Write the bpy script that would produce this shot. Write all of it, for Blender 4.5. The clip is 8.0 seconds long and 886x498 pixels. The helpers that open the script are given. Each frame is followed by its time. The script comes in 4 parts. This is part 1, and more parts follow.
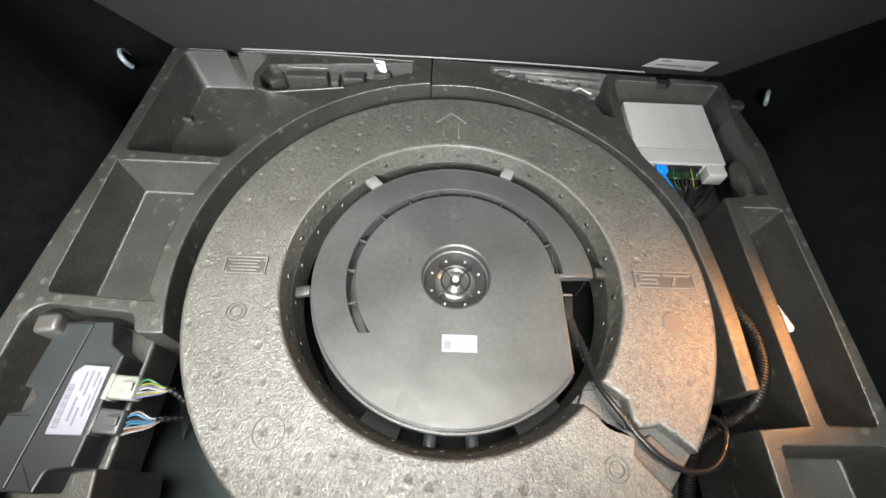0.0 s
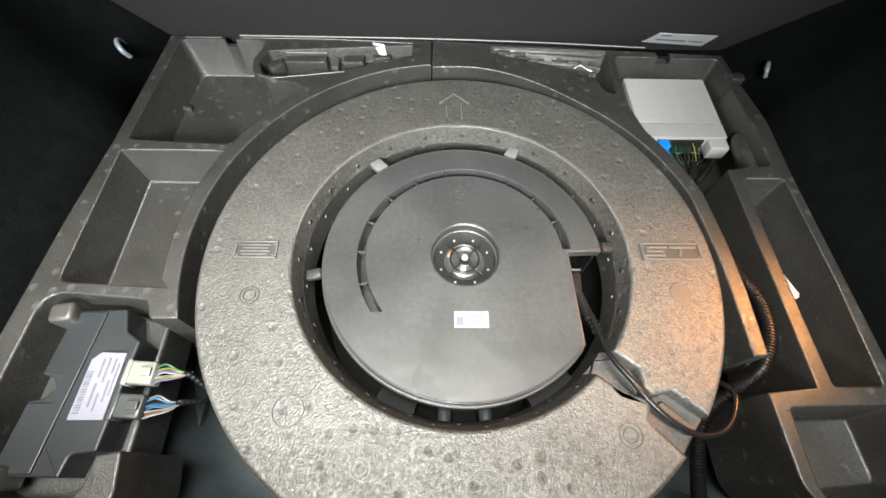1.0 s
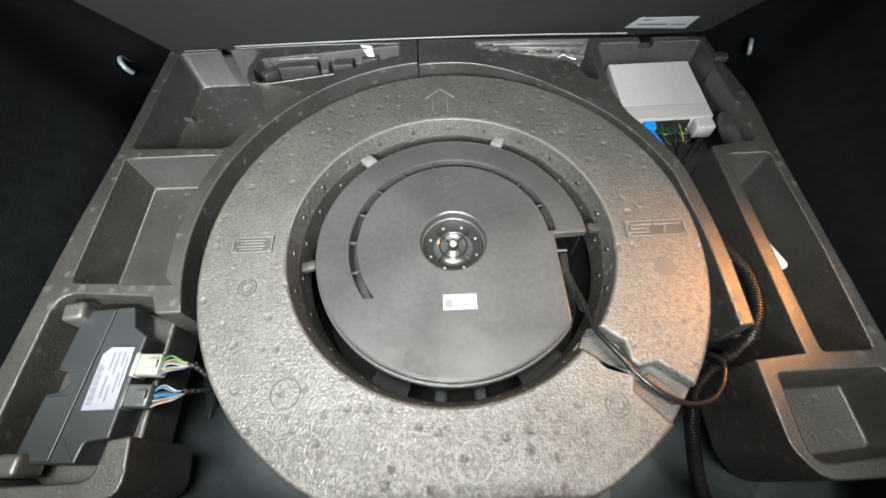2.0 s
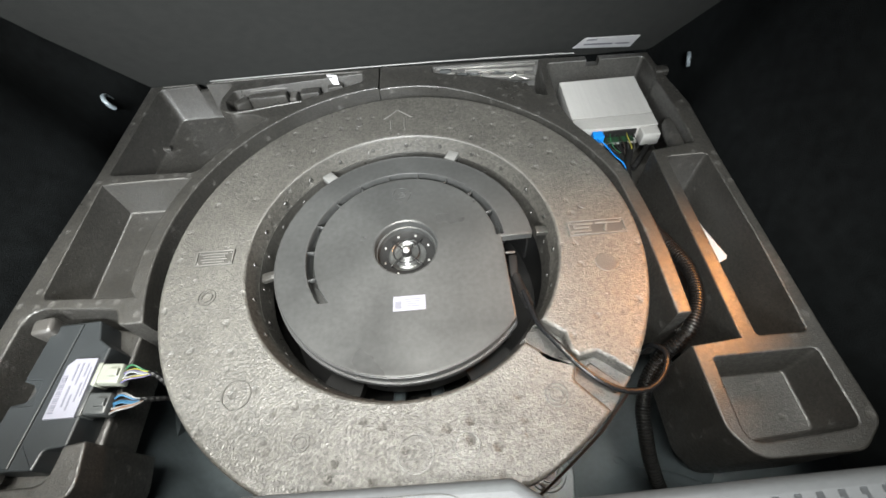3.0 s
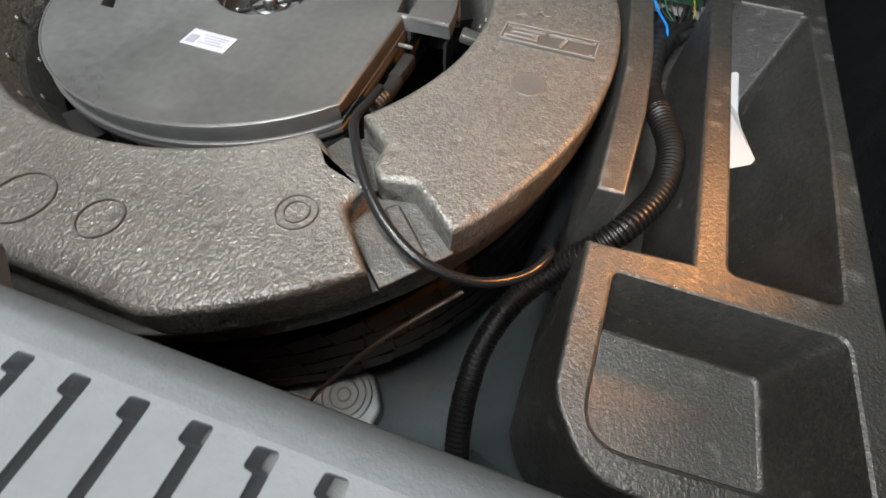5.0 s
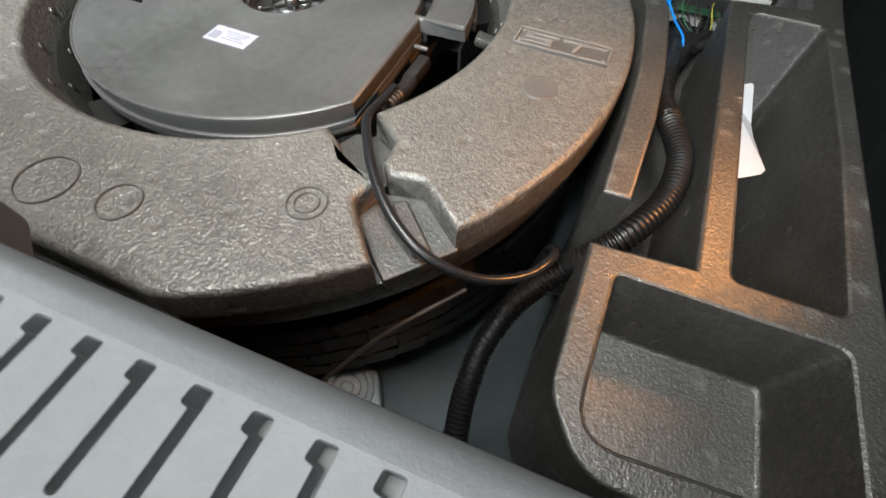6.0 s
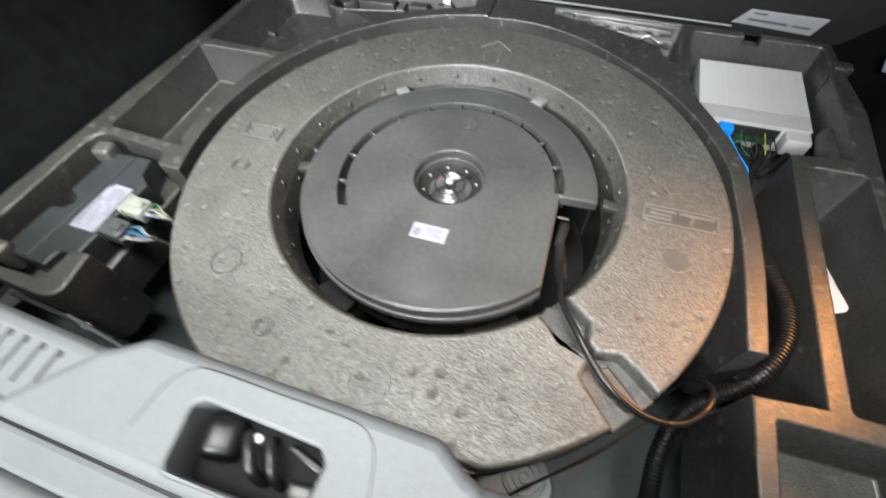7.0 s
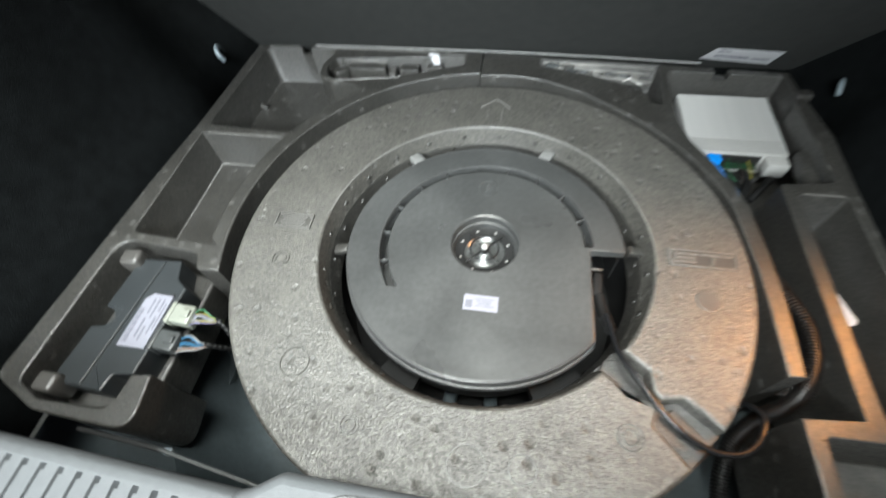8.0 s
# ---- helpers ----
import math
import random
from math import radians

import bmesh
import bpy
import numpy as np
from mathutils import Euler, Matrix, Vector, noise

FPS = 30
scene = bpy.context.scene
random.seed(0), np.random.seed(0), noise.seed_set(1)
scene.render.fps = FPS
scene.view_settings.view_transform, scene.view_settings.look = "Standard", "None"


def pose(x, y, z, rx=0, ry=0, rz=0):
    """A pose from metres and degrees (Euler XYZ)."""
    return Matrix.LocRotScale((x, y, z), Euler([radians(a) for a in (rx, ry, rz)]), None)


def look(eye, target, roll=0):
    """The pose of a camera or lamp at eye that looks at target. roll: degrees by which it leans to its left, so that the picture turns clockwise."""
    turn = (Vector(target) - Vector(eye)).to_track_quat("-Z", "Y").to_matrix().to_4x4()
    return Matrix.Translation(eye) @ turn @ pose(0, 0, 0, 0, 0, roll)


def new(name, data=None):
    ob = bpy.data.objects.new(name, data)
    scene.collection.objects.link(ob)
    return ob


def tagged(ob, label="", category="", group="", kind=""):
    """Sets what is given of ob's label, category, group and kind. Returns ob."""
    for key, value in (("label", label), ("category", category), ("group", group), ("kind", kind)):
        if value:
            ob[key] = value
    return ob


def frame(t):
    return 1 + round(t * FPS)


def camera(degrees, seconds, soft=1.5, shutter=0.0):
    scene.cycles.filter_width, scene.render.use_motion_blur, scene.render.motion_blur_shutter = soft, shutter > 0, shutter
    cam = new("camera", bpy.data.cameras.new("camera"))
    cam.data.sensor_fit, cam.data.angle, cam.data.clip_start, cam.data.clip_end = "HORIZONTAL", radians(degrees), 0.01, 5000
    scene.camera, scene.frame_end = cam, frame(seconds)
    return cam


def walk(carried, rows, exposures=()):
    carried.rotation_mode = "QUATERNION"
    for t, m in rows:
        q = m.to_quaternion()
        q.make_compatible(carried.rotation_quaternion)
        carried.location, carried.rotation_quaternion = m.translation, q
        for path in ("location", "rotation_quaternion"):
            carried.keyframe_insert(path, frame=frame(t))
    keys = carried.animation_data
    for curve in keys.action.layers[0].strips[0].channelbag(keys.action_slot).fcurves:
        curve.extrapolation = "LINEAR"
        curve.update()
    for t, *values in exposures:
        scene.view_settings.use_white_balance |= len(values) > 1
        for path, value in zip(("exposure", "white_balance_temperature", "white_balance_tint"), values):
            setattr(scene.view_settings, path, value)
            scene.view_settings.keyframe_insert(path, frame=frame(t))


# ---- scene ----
from mathutils.geometry import delaunay_2d_cdt

cam = camera(92.8, 8.0, soft=1.6, shutter=0.45)
PATH = [
    (0, (-0.016, -0.24, 0.455), (0.012, 0.756, -1.28), 3.5),
    (0.5, (-0.026, -0.251, 0.452), (0.014, 0.711, -1.301), 3.7),
    (1, (-0.03, -0.255, 0.451), (0.012, 0.703, -1.304), 2.5),
    (1.2, (-0.03, -0.258, 0.453), (-0.004, 0.707, -1.299), 1.0),
    (2.3, (0.014, -0.313, 0.454), (-0.009, 0.69, -1.277), -4.4),
    (2.5, (0.02, -0.331, 0.454), (0.008, 0.718, -1.248), -4.4),
    (3, (0.07, -0.33, 0.453), (0.028, 0.784, -1.207), -6.5),
    (3.2, (0.089, -0.3412, 0.4656), (0.021, 0.7772, -1.189), -7.7),
    (3.5, (0.096, -0.359, 0.501), (0.041, 0.765, -1.152), -7.1),
    (3.8, (0.0748, -0.361, 0.4278), (0.0184, 0.6998, -1.267), -6.5),
    (4, (0.092, -0.356, 0.352), (0.05, 0.725, -1.331), -3.8),
    (4.2, (0.1618, -0.3672, 0.296), (0.003, 0.7556, -1.354), -4.0),
    (4.5, (0.26, -0.337, 0.227), (-0.002, 0.741, -1.437), -1.5),
    (4.7, (0.285, -0.319, 0.196), (-0.016, 0.682, -1.509), -0.2),
    (5.8, (0.292, -0.327, 0.185), (-0.103, 0.653, -1.512), 1.9),
    (6, (0.294, -0.325, 0.19), (-0.108, 0.658, -1.505), 1.4),
    (6.2, (0.2834, -0.3272, 0.2086), (-0.1234, 0.6512, -1.488), 0.1),
    (6.5, (0.25, -0.331, 0.251), (-0.178, 0.666, -1.429), -2.0),
    (6.8, (0.1818, -0.3328, 0.3092), (-0.25, 0.676, -1.364), -4.1),
    (7, (0.129, -0.335, 0.361), (-0.301, 0.678, -1.309), -5.4),
    (7.2, (0.0982, -0.3254, 0.376), (-0.321, 0.7184, -1.278), -5.6),
    (7.5, (0.04, -0.319, 0.38), (-0.344, 0.708, -1.292), -7.1),
    (7.8, (0.0152, -0.3078, 0.388), (-0.3064, 0.7226, -1.296), -6.7),
    (8, (0.033, -0.312, 0.431), (-0.251, 0.766, -1.23), -6.6),
]
walk(cam, [(t, look(eye, target, roll)) for t, eye, target, roll in PATH], exposures=((0.0, 0.06, 6480, 10), (1.2, 0.06, 6430, 10), (2.5, 0.08, 6250, 10), (3.0, 0.10, 6400, 10), (3.5, -0.06, 6250, 8), (4.5, -0.04, 6200, 10), (6.0, 0.02, 6250, 10), (6.5, 0.05, 6250, 10), (7.0, -0.03, 6230, 10), (7.5, 0.0, 6250, 10), (8.0, -0.12, 6100, 6)))

# ---------------------------------------------------------------- light
world = bpy.data.worlds.new("garage_light")
scene.world = world
world.use_nodes = True
bg = world.node_tree.nodes["Background"]
bg.inputs["Color"].default_value = (0.86, 0.93, 1.0, 1)
bg.inputs["Strength"].default_value = 0.022


def area_lamp(name, at, aim, sx, sy, watts, colour):
    data = bpy.data.lights.new(name, "AREA")
    data.shape, data.size, data.size_y, data.energy, data.color = "RECTANGLE", sx, sy, watts, colour
    ob = new(name, data)
    ob.matrix_world = look(at, aim)
    return tagged(ob, kind="structure")


# shaded lamp panel over the open tailgate
panel_lamp = area_lamp("ceiling_light", (-0.12, -0.28, 1.55), (-0.15, 0.00, 0), 0.90, 0.60, 11.4, (1.0, 0.985, 0.905))
panel_lamp.data.spread = radians(60)
# daylight through the open tailgate, behind the camera
tailgate_light = area_lamp("tailgate_daylight", (-0.22, -1.30, 1.15), (-0.13, 0.30, 0.0), 0.7, 0.5, 10.8, (0.96, 0.985, 0.97))
tailgate_light.data.spread = radians(46)
# boot lamp in the side trim
boot = bpy.data.lights.new("boot_lamp", "SPOT")
boot.energy, boot.color, boot.shadow_soft_size, boot.spot_size, boot.spot_blend = 12.0, (1.0, 0.39, 0.095), 0.02, radians(70), 1.0
boot_ob = tagged(new("boot_lamp", boot), kind="structure")
boot_ob.matrix_world = look((0.500, -0.035, 0.225), (0.285, -0.095, 0))

# ---------------------------------------------------------------- materials


def material(name, base, rough, metal=0.0, spec=0.5, vary=0.0, vary_scale=30, bumps=(), rough_vary=0.0, dimples=0.0, mark_tone=1.3, mark_size=41, coat=0.0, specks=(), beads=0.0):
    """base colour with two scales of variation; bumps: (kind, scale, strength, metres)."""
    m = bpy.data.materials.new(name)
    m.use_nodes = True
    t = m.node_tree
    p = t.nodes["Principled BSDF"]
    p.inputs["Roughness"].default_value = rough
    p.inputs["Metallic"].default_value = metal
    p.inputs["Specular IOR Level"].default_value = spec
    p.inputs["Coat Weight"].default_value = coat
    where = t.nodes.new("ShaderNodeTexCoord").outputs["Object"]

    def noise_tex(scale, detail=4.0):
        n = t.nodes.new("ShaderNodeTexNoise")
        n.inputs["Scale"].default_value, n.inputs["Detail"].default_value = scale, detail
        t.links.new(where, n.inputs["Vector"])
        return n.outputs["Fac"]

    def mapped(v, lo, hi, a, b):
        n = t.nodes.new("ShaderNodeMapRange")
        n.inputs["From Min"].default_value, n.inputs["From Max"].default_value = lo, hi
        n.inputs["To Min"].default_value, n.inputs["To Max"].default_value = a, b
        t.links.new(v, n.inputs["Value"])
        return n.outputs["Result"]

    def math2(op, a, b):
        n = t.nodes.new("ShaderNodeMath")
        n.operation = op
        for k, v in enumerate((a, b)):
            if isinstance(v, (int, float)):
                n.inputs[k].default_value = v
            else:
                t.links.new(v, n.inputs[k])
        return n.outputs[0]

    bead = None
    if beads:
        v = t.nodes.new("ShaderNodeTexVoronoi")
        v.inputs["Scale"].default_value = beads
        t.links.new(where, v.inputs["Vector"])
        tone = t.nodes.new("ShaderNodeSeparateColor")
        t.links.new(v.outputs["Color"], tone.inputs[0])
        bead = tone.outputs[0]
    marks = None
    if dimples:
        v = t.nodes.new("ShaderNodeTexVoronoi")
        v.inputs["Scale"].default_value, v.inputs["Randomness"].default_value = mark_size, 0.65
        lift = t.nodes.new("ShaderNodeVectorMath")
        lift.operation = "ADD"
        lift.inputs[1].default_value = (0, 0, 0.32 / mark_size)
        t.links.new(where, lift.inputs[0])
        t.links.new(lift.outputs[0], v.inputs["Vector"])
        stipple = t.nodes.new("ShaderNodeTexVoronoi")
        stipple.inputs["Scale"].default_value = 470
        t.links.new(where, stipple.inputs["Vector"])
        dots = mapped(stipple.outputs["Distance"], 0.28, 0.42, 1, 0.45)
        dent = mapped(v.outputs["Distance"], 0.08, 0.23, 1, 0)
        marks = math2("MULTIPLY", mapped(v.outputs["Distance"], 0.165, 0.23, 1, 0), dots)
    if vary:
        f = math2("MULTIPLY", mapped(noise_tex(vary_scale), 0.3, 0.7, 1 - vary, 1 + vary), mapped(noise_tex(vary_scale * 14, 2), 0.3, 0.7, 1 - vary * 0.7, 1 + vary * 0.7))
        for scale, lo, hi in specks:
            f = math2("MULTIPLY", f, mapped(noise_tex(scale, 2), 0.38, 0.66, lo, hi))
        if bead is not None:
            f = math2("MULTIPLY", f, mapped(bead, 0, 1, 0.62, 1.42))
        if marks is not None:
            f = math2("MULTIPLY", f, mapped(marks, 0, 1, 1.0, mark_tone))
        mix = t.nodes.new("ShaderNodeVectorMath")
        mix.operation = "SCALE"
        mix.inputs[0].default_value = base
        t.links.new(f, mix.inputs["Scale"])
        t.links.new(mix.outputs[0], p.inputs["Base Color"])
    else:
        p.inputs["Base Color"].default_value = (*base, 1)
    if rough_vary:
        gloss = mapped(noise_tex(vary_scale * 0.6), 0.3, 0.7, rough - rough_vary, rough + rough_vary)
        if bead is not None:
            gloss = math2("ADD", gloss, mapped(bead, 0, 1, 0.10, -0.14))
        if marks is not None:
            gloss = math2("ADD", gloss, math2("MULTIPLY", marks, 0.32))
        t.links.new(gloss, p.inputs["Roughness"])
    height = None
    for kind, scale, metres in bumps:
        if kind == "noise":
            h = noise_tex(scale, 3)
        else:
            v = t.nodes.new("ShaderNodeTexVoronoi")
            v.inputs["Scale"].default_value = scale
            v.feature = "DISTANCE_TO_EDGE" if kind == "cells" else "F1"
            t.links.new(where, v.inputs["Vector"])
            h = mapped(v.outputs["Distance"], 0.0, 0.22, 0, 1) if kind == "cells" else mapped(v.outputs["Distance"], 0.0, 0.7, 1, 0)
        h = math2("MULTIPLY", h, metres)
        height = h if height is None else math2("ADD", height, h)
    if dimples:
        h = math2("ADD", math2("MULTIPLY", dent, -dimples), math2("MULTIPLY", marks, dimples * 0.25))
        height = h if height is None else math2("ADD", height, h)
    if height is not None:
        b = t.nodes.new("ShaderNodeBump")
        b.inputs["Strength"].default_value, b.inputs["Distance"].default_value = 1.0, 1.0
        t.links.new(height, b.inputs["Height"])
        t.links.new(b.outputs["Normal"], p.inputs["Normal"])
    return m


FOAM = material("ring_expanded_foam", (0.060, 0.0573, 0.0508), 0.45, spec=1.0, vary=0.16, vary_scale=20, rough_vary=0.05, dimples=0.0011, mark_size=41, mark_tone=0.9, specks=((900, 0.74, 1.3),), beads=340,
                bumps=(("cells", 270, 0.00016), ("noise", 210, 0.0004), ("noise", 420, 0.0006), ("noise", 900, 0.0003)))
FOAM_DARK = material("dark_expanded_foam", (0.025, 0.0238, 0.0212), 0.45, spec=1.0, vary=0.18, vary_scale=20, rough_vary=0.07, dimples=0.0004, mark_size=42, mark_tone=1.8, specks=((900, 0.62, 1.45),), beads=340,
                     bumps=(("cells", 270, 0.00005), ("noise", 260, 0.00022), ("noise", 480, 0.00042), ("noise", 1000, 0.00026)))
FOAM_SMOOTH = material("smooth_moulded_foam", (0.058, 0.055, 0.051), 0.4, spec=0.9, vary=0.12, vary_scale=40, bumps=(("cells", 500, 0.00006), ("noise", 400, 0.0002)))
SHELL = material("black_moulded_plastic", (0.042, 0.043, 0.0425), 0.36, spec=0.5, vary=0.2, vary_scale=11, rough_vary=0.14, bumps=(("noise", 900, 0.00003), ("noise", 9, 0.0022)))
SHELL_GLOSS = material("polished_plastic_edge", (0.045, 0.045, 0.045), 0.36, spec=0.5, vary=0.1)
SHELL_DARK = material("dark_plastic", (0.012, 0.012, 0.012), 0.38, vary=0.1, bumps=(("noise", 600, 0.00003),))
MATTE_BLACK = material("matte_black", (0.006, 0.006, 0.006), 0.7, spec=0.2, vary=0.2)
RAISED = material("lighter_raised_foam", (0.105, 0.101, 0.094), 0.45, spec=0.7, vary=0.15, vary_scale=60, bumps=(("noise", 500, 0.0002),))
BADGE = material("smooth_badge_foam", (0.047, 0.045, 0.041), 0.4, spec=0.8, vary=0.1, bumps=(("noise", 500, 0.0001),))
CLIP = material("pale_grey_plastic", (0.17, 0.17, 0.165), 0.5, vary=0.1, bumps=(("noise", 500, 0.0001),))
DOME = material("shiny_grey_dome", (0.20, 0.205, 0.20), 0.3, metal=0.75, vary=0.2, vary_scale=60)
RUBBER = material("tyre_rubber", (0.008, 0.008, 0.0079), 0.6, spec=0.22, vary=0.2, vary_scale=60, bumps=(("noise", 400, 0.0001),))
CABLE = material("cable_sheath", (0.0095, 0.0100, 0.0110), 0.27, spec=0.35, vary=0.1, bumps=(("noise", 500, 0.00003),))
CONDUIT = material("corrugated_conduit_plastic", (0.004, 0.004, 0.004), 0.4, spec=0.4, vary=0.1)
PAINT = material("dark_body_paint", (0.046, 0.056, 0.061), 0.36, spec=0.5, vary=0.15, vary_scale=9, rough_vary=0.06, coat=0.1, bumps=(("noise", 14, 0.0006),))
ZINC = material("bare_steel", (0.45, 0.44, 0.42), 0.4, metal=0.9, vary=0.15, vary_scale=50)
ALUMINIUM = material("brushed_aluminium", (0.43, 0.425, 0.41), 0.5, metal=0.35, vary=0.05, vary_scale=20, bumps=(("noise", 700, 0.00003),))
SILVER = material("bright_zinc_end", (0.20, 0.235, 0.26), 0.4, metal=0.2, vary=0.08)
SILL = material("grained_grey_sill_plastic", (0.117, 0.1225, 0.128), 0.55, spec=0.35, vary=0.06, vary_scale=12, bumps=(("noise", 420, 0.00016), ("noise", 190, 0.00020), ("noise", 1100, 0.00010)))
CARPET = material("black_boot_carpet", (0.0050, 0.0060, 0.0064), 0.95, spec=0.1, vary=0.3, vary_scale=60, bumps=(("noise", 700, 0.0006),))
BOARD = material("charcoal_felt_board", (0.028, 0.029, 0.028), 0.95, spec=0.15, vary=0.09, vary_scale=60, bumps=(("noise", 900, 0.0004),))
PAPER = material("white_paper_label", (0.20, 0.20, 0.235), 0.5, vary=0.03)
SHEET = material("bright_white_paper", (0.45, 0.45, 0.465), 0.6, vary=0.03)
INK = material("grey_printing", (0.115, 0.115, 0.14), 0.6, vary=0.05)
NATURAL = material("natural_white_plastic", (0.19, 0.20, 0.17), 0.4, vary=0.06, vary_scale=50)
GREY_PLUG = material("grey_plug_plastic", (0.045, 0.048, 0.048), 0.42, vary=0.1)
MODULE = material("slate_grey_plastic_case", (0.022, 0.025, 0.027), 0.42, vary=0.08, vary_scale=40, rough_vary=0.05, bumps=(("noise", 700, 0.00004),))
BLUE = material("bright_blue_plastic", (0.01, 0.19, 0.60), 0.35, vary=0.06)
BOARD_GREEN = material("circuit_board", (0.010, 0.036, 0.016), 0.4, vary=0.3, vary_scale=120)
CONCRETE = material("garage_concrete", (0.22, 0.22, 0.21), 0.7, vary=0.2, vary_scale=4, bumps=(("noise", 60, 0.001),))
WIRE = {n: material(n + "_wire_insulation", c, 0.4, vary=0.05) for n, c in {
    "blue": (0.03, 0.10, 0.18), "yellow": (0.24, 0.22, 0.03), "white": (0.19, 0.19, 0.19), "violet": (0.09, 0.08, 0.15), "brown": (0.022, 0.015, 0.011),
    "green": (0.02, 0.09, 0.04), "orange": (0.16, 0.07, 0.03), "black": (0.015, 0.015, 0.015), "grey": (0.18, 0.19, 0.2)}.items()}

# well floor and plug where lamplight falls; the light is in the pale colour
LIT_PAINT = material("lit_well_paint", (0.13, 0.145, 0.15), 0.42, vary=0.15, vary_scale=30, bumps=(("noise", 150, 0.0003),))

# ---------------------------------------------------------------- mesh tools


def finish(bm, name, mat, sharp=38):
    bmesh.ops.recalc_face_normals(bm, faces=bm.faces)
    me = bpy.data.meshes.new(name)
    bm.to_mesh(me)
    bm.free()
    me.materials.append(mat)
    me.set_sharp_from_angle(angle=radians(sharp))
    for face in me.polygons:
        face.use_smooth = abs(face.normal.z) < 0.99995
    return me


def thing(name, at, label, category, group="", kind=""):
    ob = new(name)
    ob.location = at
    ob.empty_display_size = 0.02
    return tagged(ob, label, category, group, kind)


def origin_of(ob):
    return Vector((0, 0, 0)) if ob.parent else Vector(ob.location)


def part(name, bm, mat, parent, label="", sharp=38):
    """One mesh object under a thing or a part; the bmesh is in world metres."""
    ob = new(name, finish(bm, name, mat, sharp))
    ob.parent = parent
    ob.matrix_parent_inverse = Matrix.Translation(-origin_of(parent))
    return tagged(ob, label)


def piece(name, me, m, parent, label=""):
    """A repeated part that shares its mesh."""
    ob = new(name, me)
    ob.parent = parent
    ob.matrix_parent_inverse = Matrix.Translation(-origin_of(parent))
    ob.matrix_basis = m
    return tagged(ob, label)


def solo(name, bm, mat, label, category, kind="", group="", sharp=38):
    return tagged(new(name, finish(bm, name, mat, sharp)), label, category, group, kind)


def arc(cx, cy, r, a0, a1, n):
    return [(cx + r * math.cos(radians(a0 + (a1 - a0) * k / n)), cy + r * math.sin(radians(a0 + (a1 - a0) * k / n))) for k in range(n + 1)]


def rounded(pts, r=0.008, n=5, ends=True):
    """Rounds the corners of a polygon; a point may carry a radius of its own. ends=False: an open line."""
    out, count = [], len(pts)
    for k in range(count):
        p, a, b = Vector(pts[k][:2]), Vector(pts[k - 1][:2]), Vector(pts[(k + 1) % count][:2])
        rr = pts[k][2] if len(pts[k]) > 2 else r
        if not ends and k in (0, count - 1):
            rr = 0
        u, v = a - p, b - p
        lu, lv = u.length, v.length
        if rr <= 0 or lu < 1e-6 or lv < 1e-6:
            out.append((p.x, p.y))
            continue
        ang = u.angle(v)
        if ang > radians(170):
            out.append((p.x, p.y))
            continue
        d = min(rr / math.tan(ang / 2), lu * 0.45, lv * 0.45)
        s, e = p + u / lu * d, p + v / lv * d
        for i in range(n + 1):
            f = i / n
            q = s * (1 - f) ** 2 + p * 2 * f * (1 - f) + e * f ** 2
            out.append((q.x, q.y))
    return out


def area2(poly):
    return sum(a[0] * b[1] - b[0] * a[1] for a, b in zip(poly, poly[1:] + poly[:1]))


def ccw(poly):
    return poly if area2(poly) > 0 else poly[::-1]


def inset(poly, d):
    """Moves a counter-clockwise outline inwards by d."""
    if abs(d) < 1e-9:
        return list(poly)
    out, count = [], len(poly)
    for k in range(count):
        p, a, b = Vector(poly[k]), Vector(poly[k - 1]), Vector(poly[(k + 1) % count])
        u, v = (p - a), (b - p)
        if u.length < 1e-9:
            u = v
        if v.length < 1e-9:
            v = u
        n1, n2 = Vector((-u.y, u.x)).normalized(), Vector((-v.y, v.x)).normalized()
        m = n1 + n2
        if m.length < 1e-6:
            m = n1
        m.normalize()
        c = max(0.45, m.dot(n1))
        q = p + m * (d / c)
        out.append((q.x, q.y))
    return out


def shrunk(poly, d):
    """A pocket's floor: the outline drawn in by about d on all sides."""
    x0, x1 = min(p[0] for p in poly), max(p[0] for p in poly)
    y0, y1 = min(p[1] for p in poly), max(p[1] for p in poly)
    mx, my = (x0 + x1) / 2, (y0 + y1) / 2
    kx, ky = max(0.1, 1 - 2 * d / (x1 - x0)), max(0.1, 1 - 2 * d / (y1 - y0))
    return [(mx + (x - mx) * kx, my + (y - my) * ky) for x, y in poly]


def loop(bm, poly, z):
    return [bm.verts.new((x, y, z)) for x, y in poly]


def bridge(bm, a, b):
    n = len(a)
    for k in range(n):
        bm.faces.new((a[k], a[(k + 1) % n], b[(k + 1) % n], b[k]))


def winding(x, y, lp):
    turns = 0
    for (x0, y0), (x1, y1) in zip(lp, lp[1:] + lp[:1]):
        if (y0 > y) != (y1 > y) and x < (x1 - x0) * (y - y0) / (y1 - y0) + x0:
            turns += 1 if y1 > y0 else -1
    return turns


def inside(x, y, loops):
    return winding(x, y, loops[0]) != 0 and all(winding(x, y, lp) == 0 for lp in loops[1:])


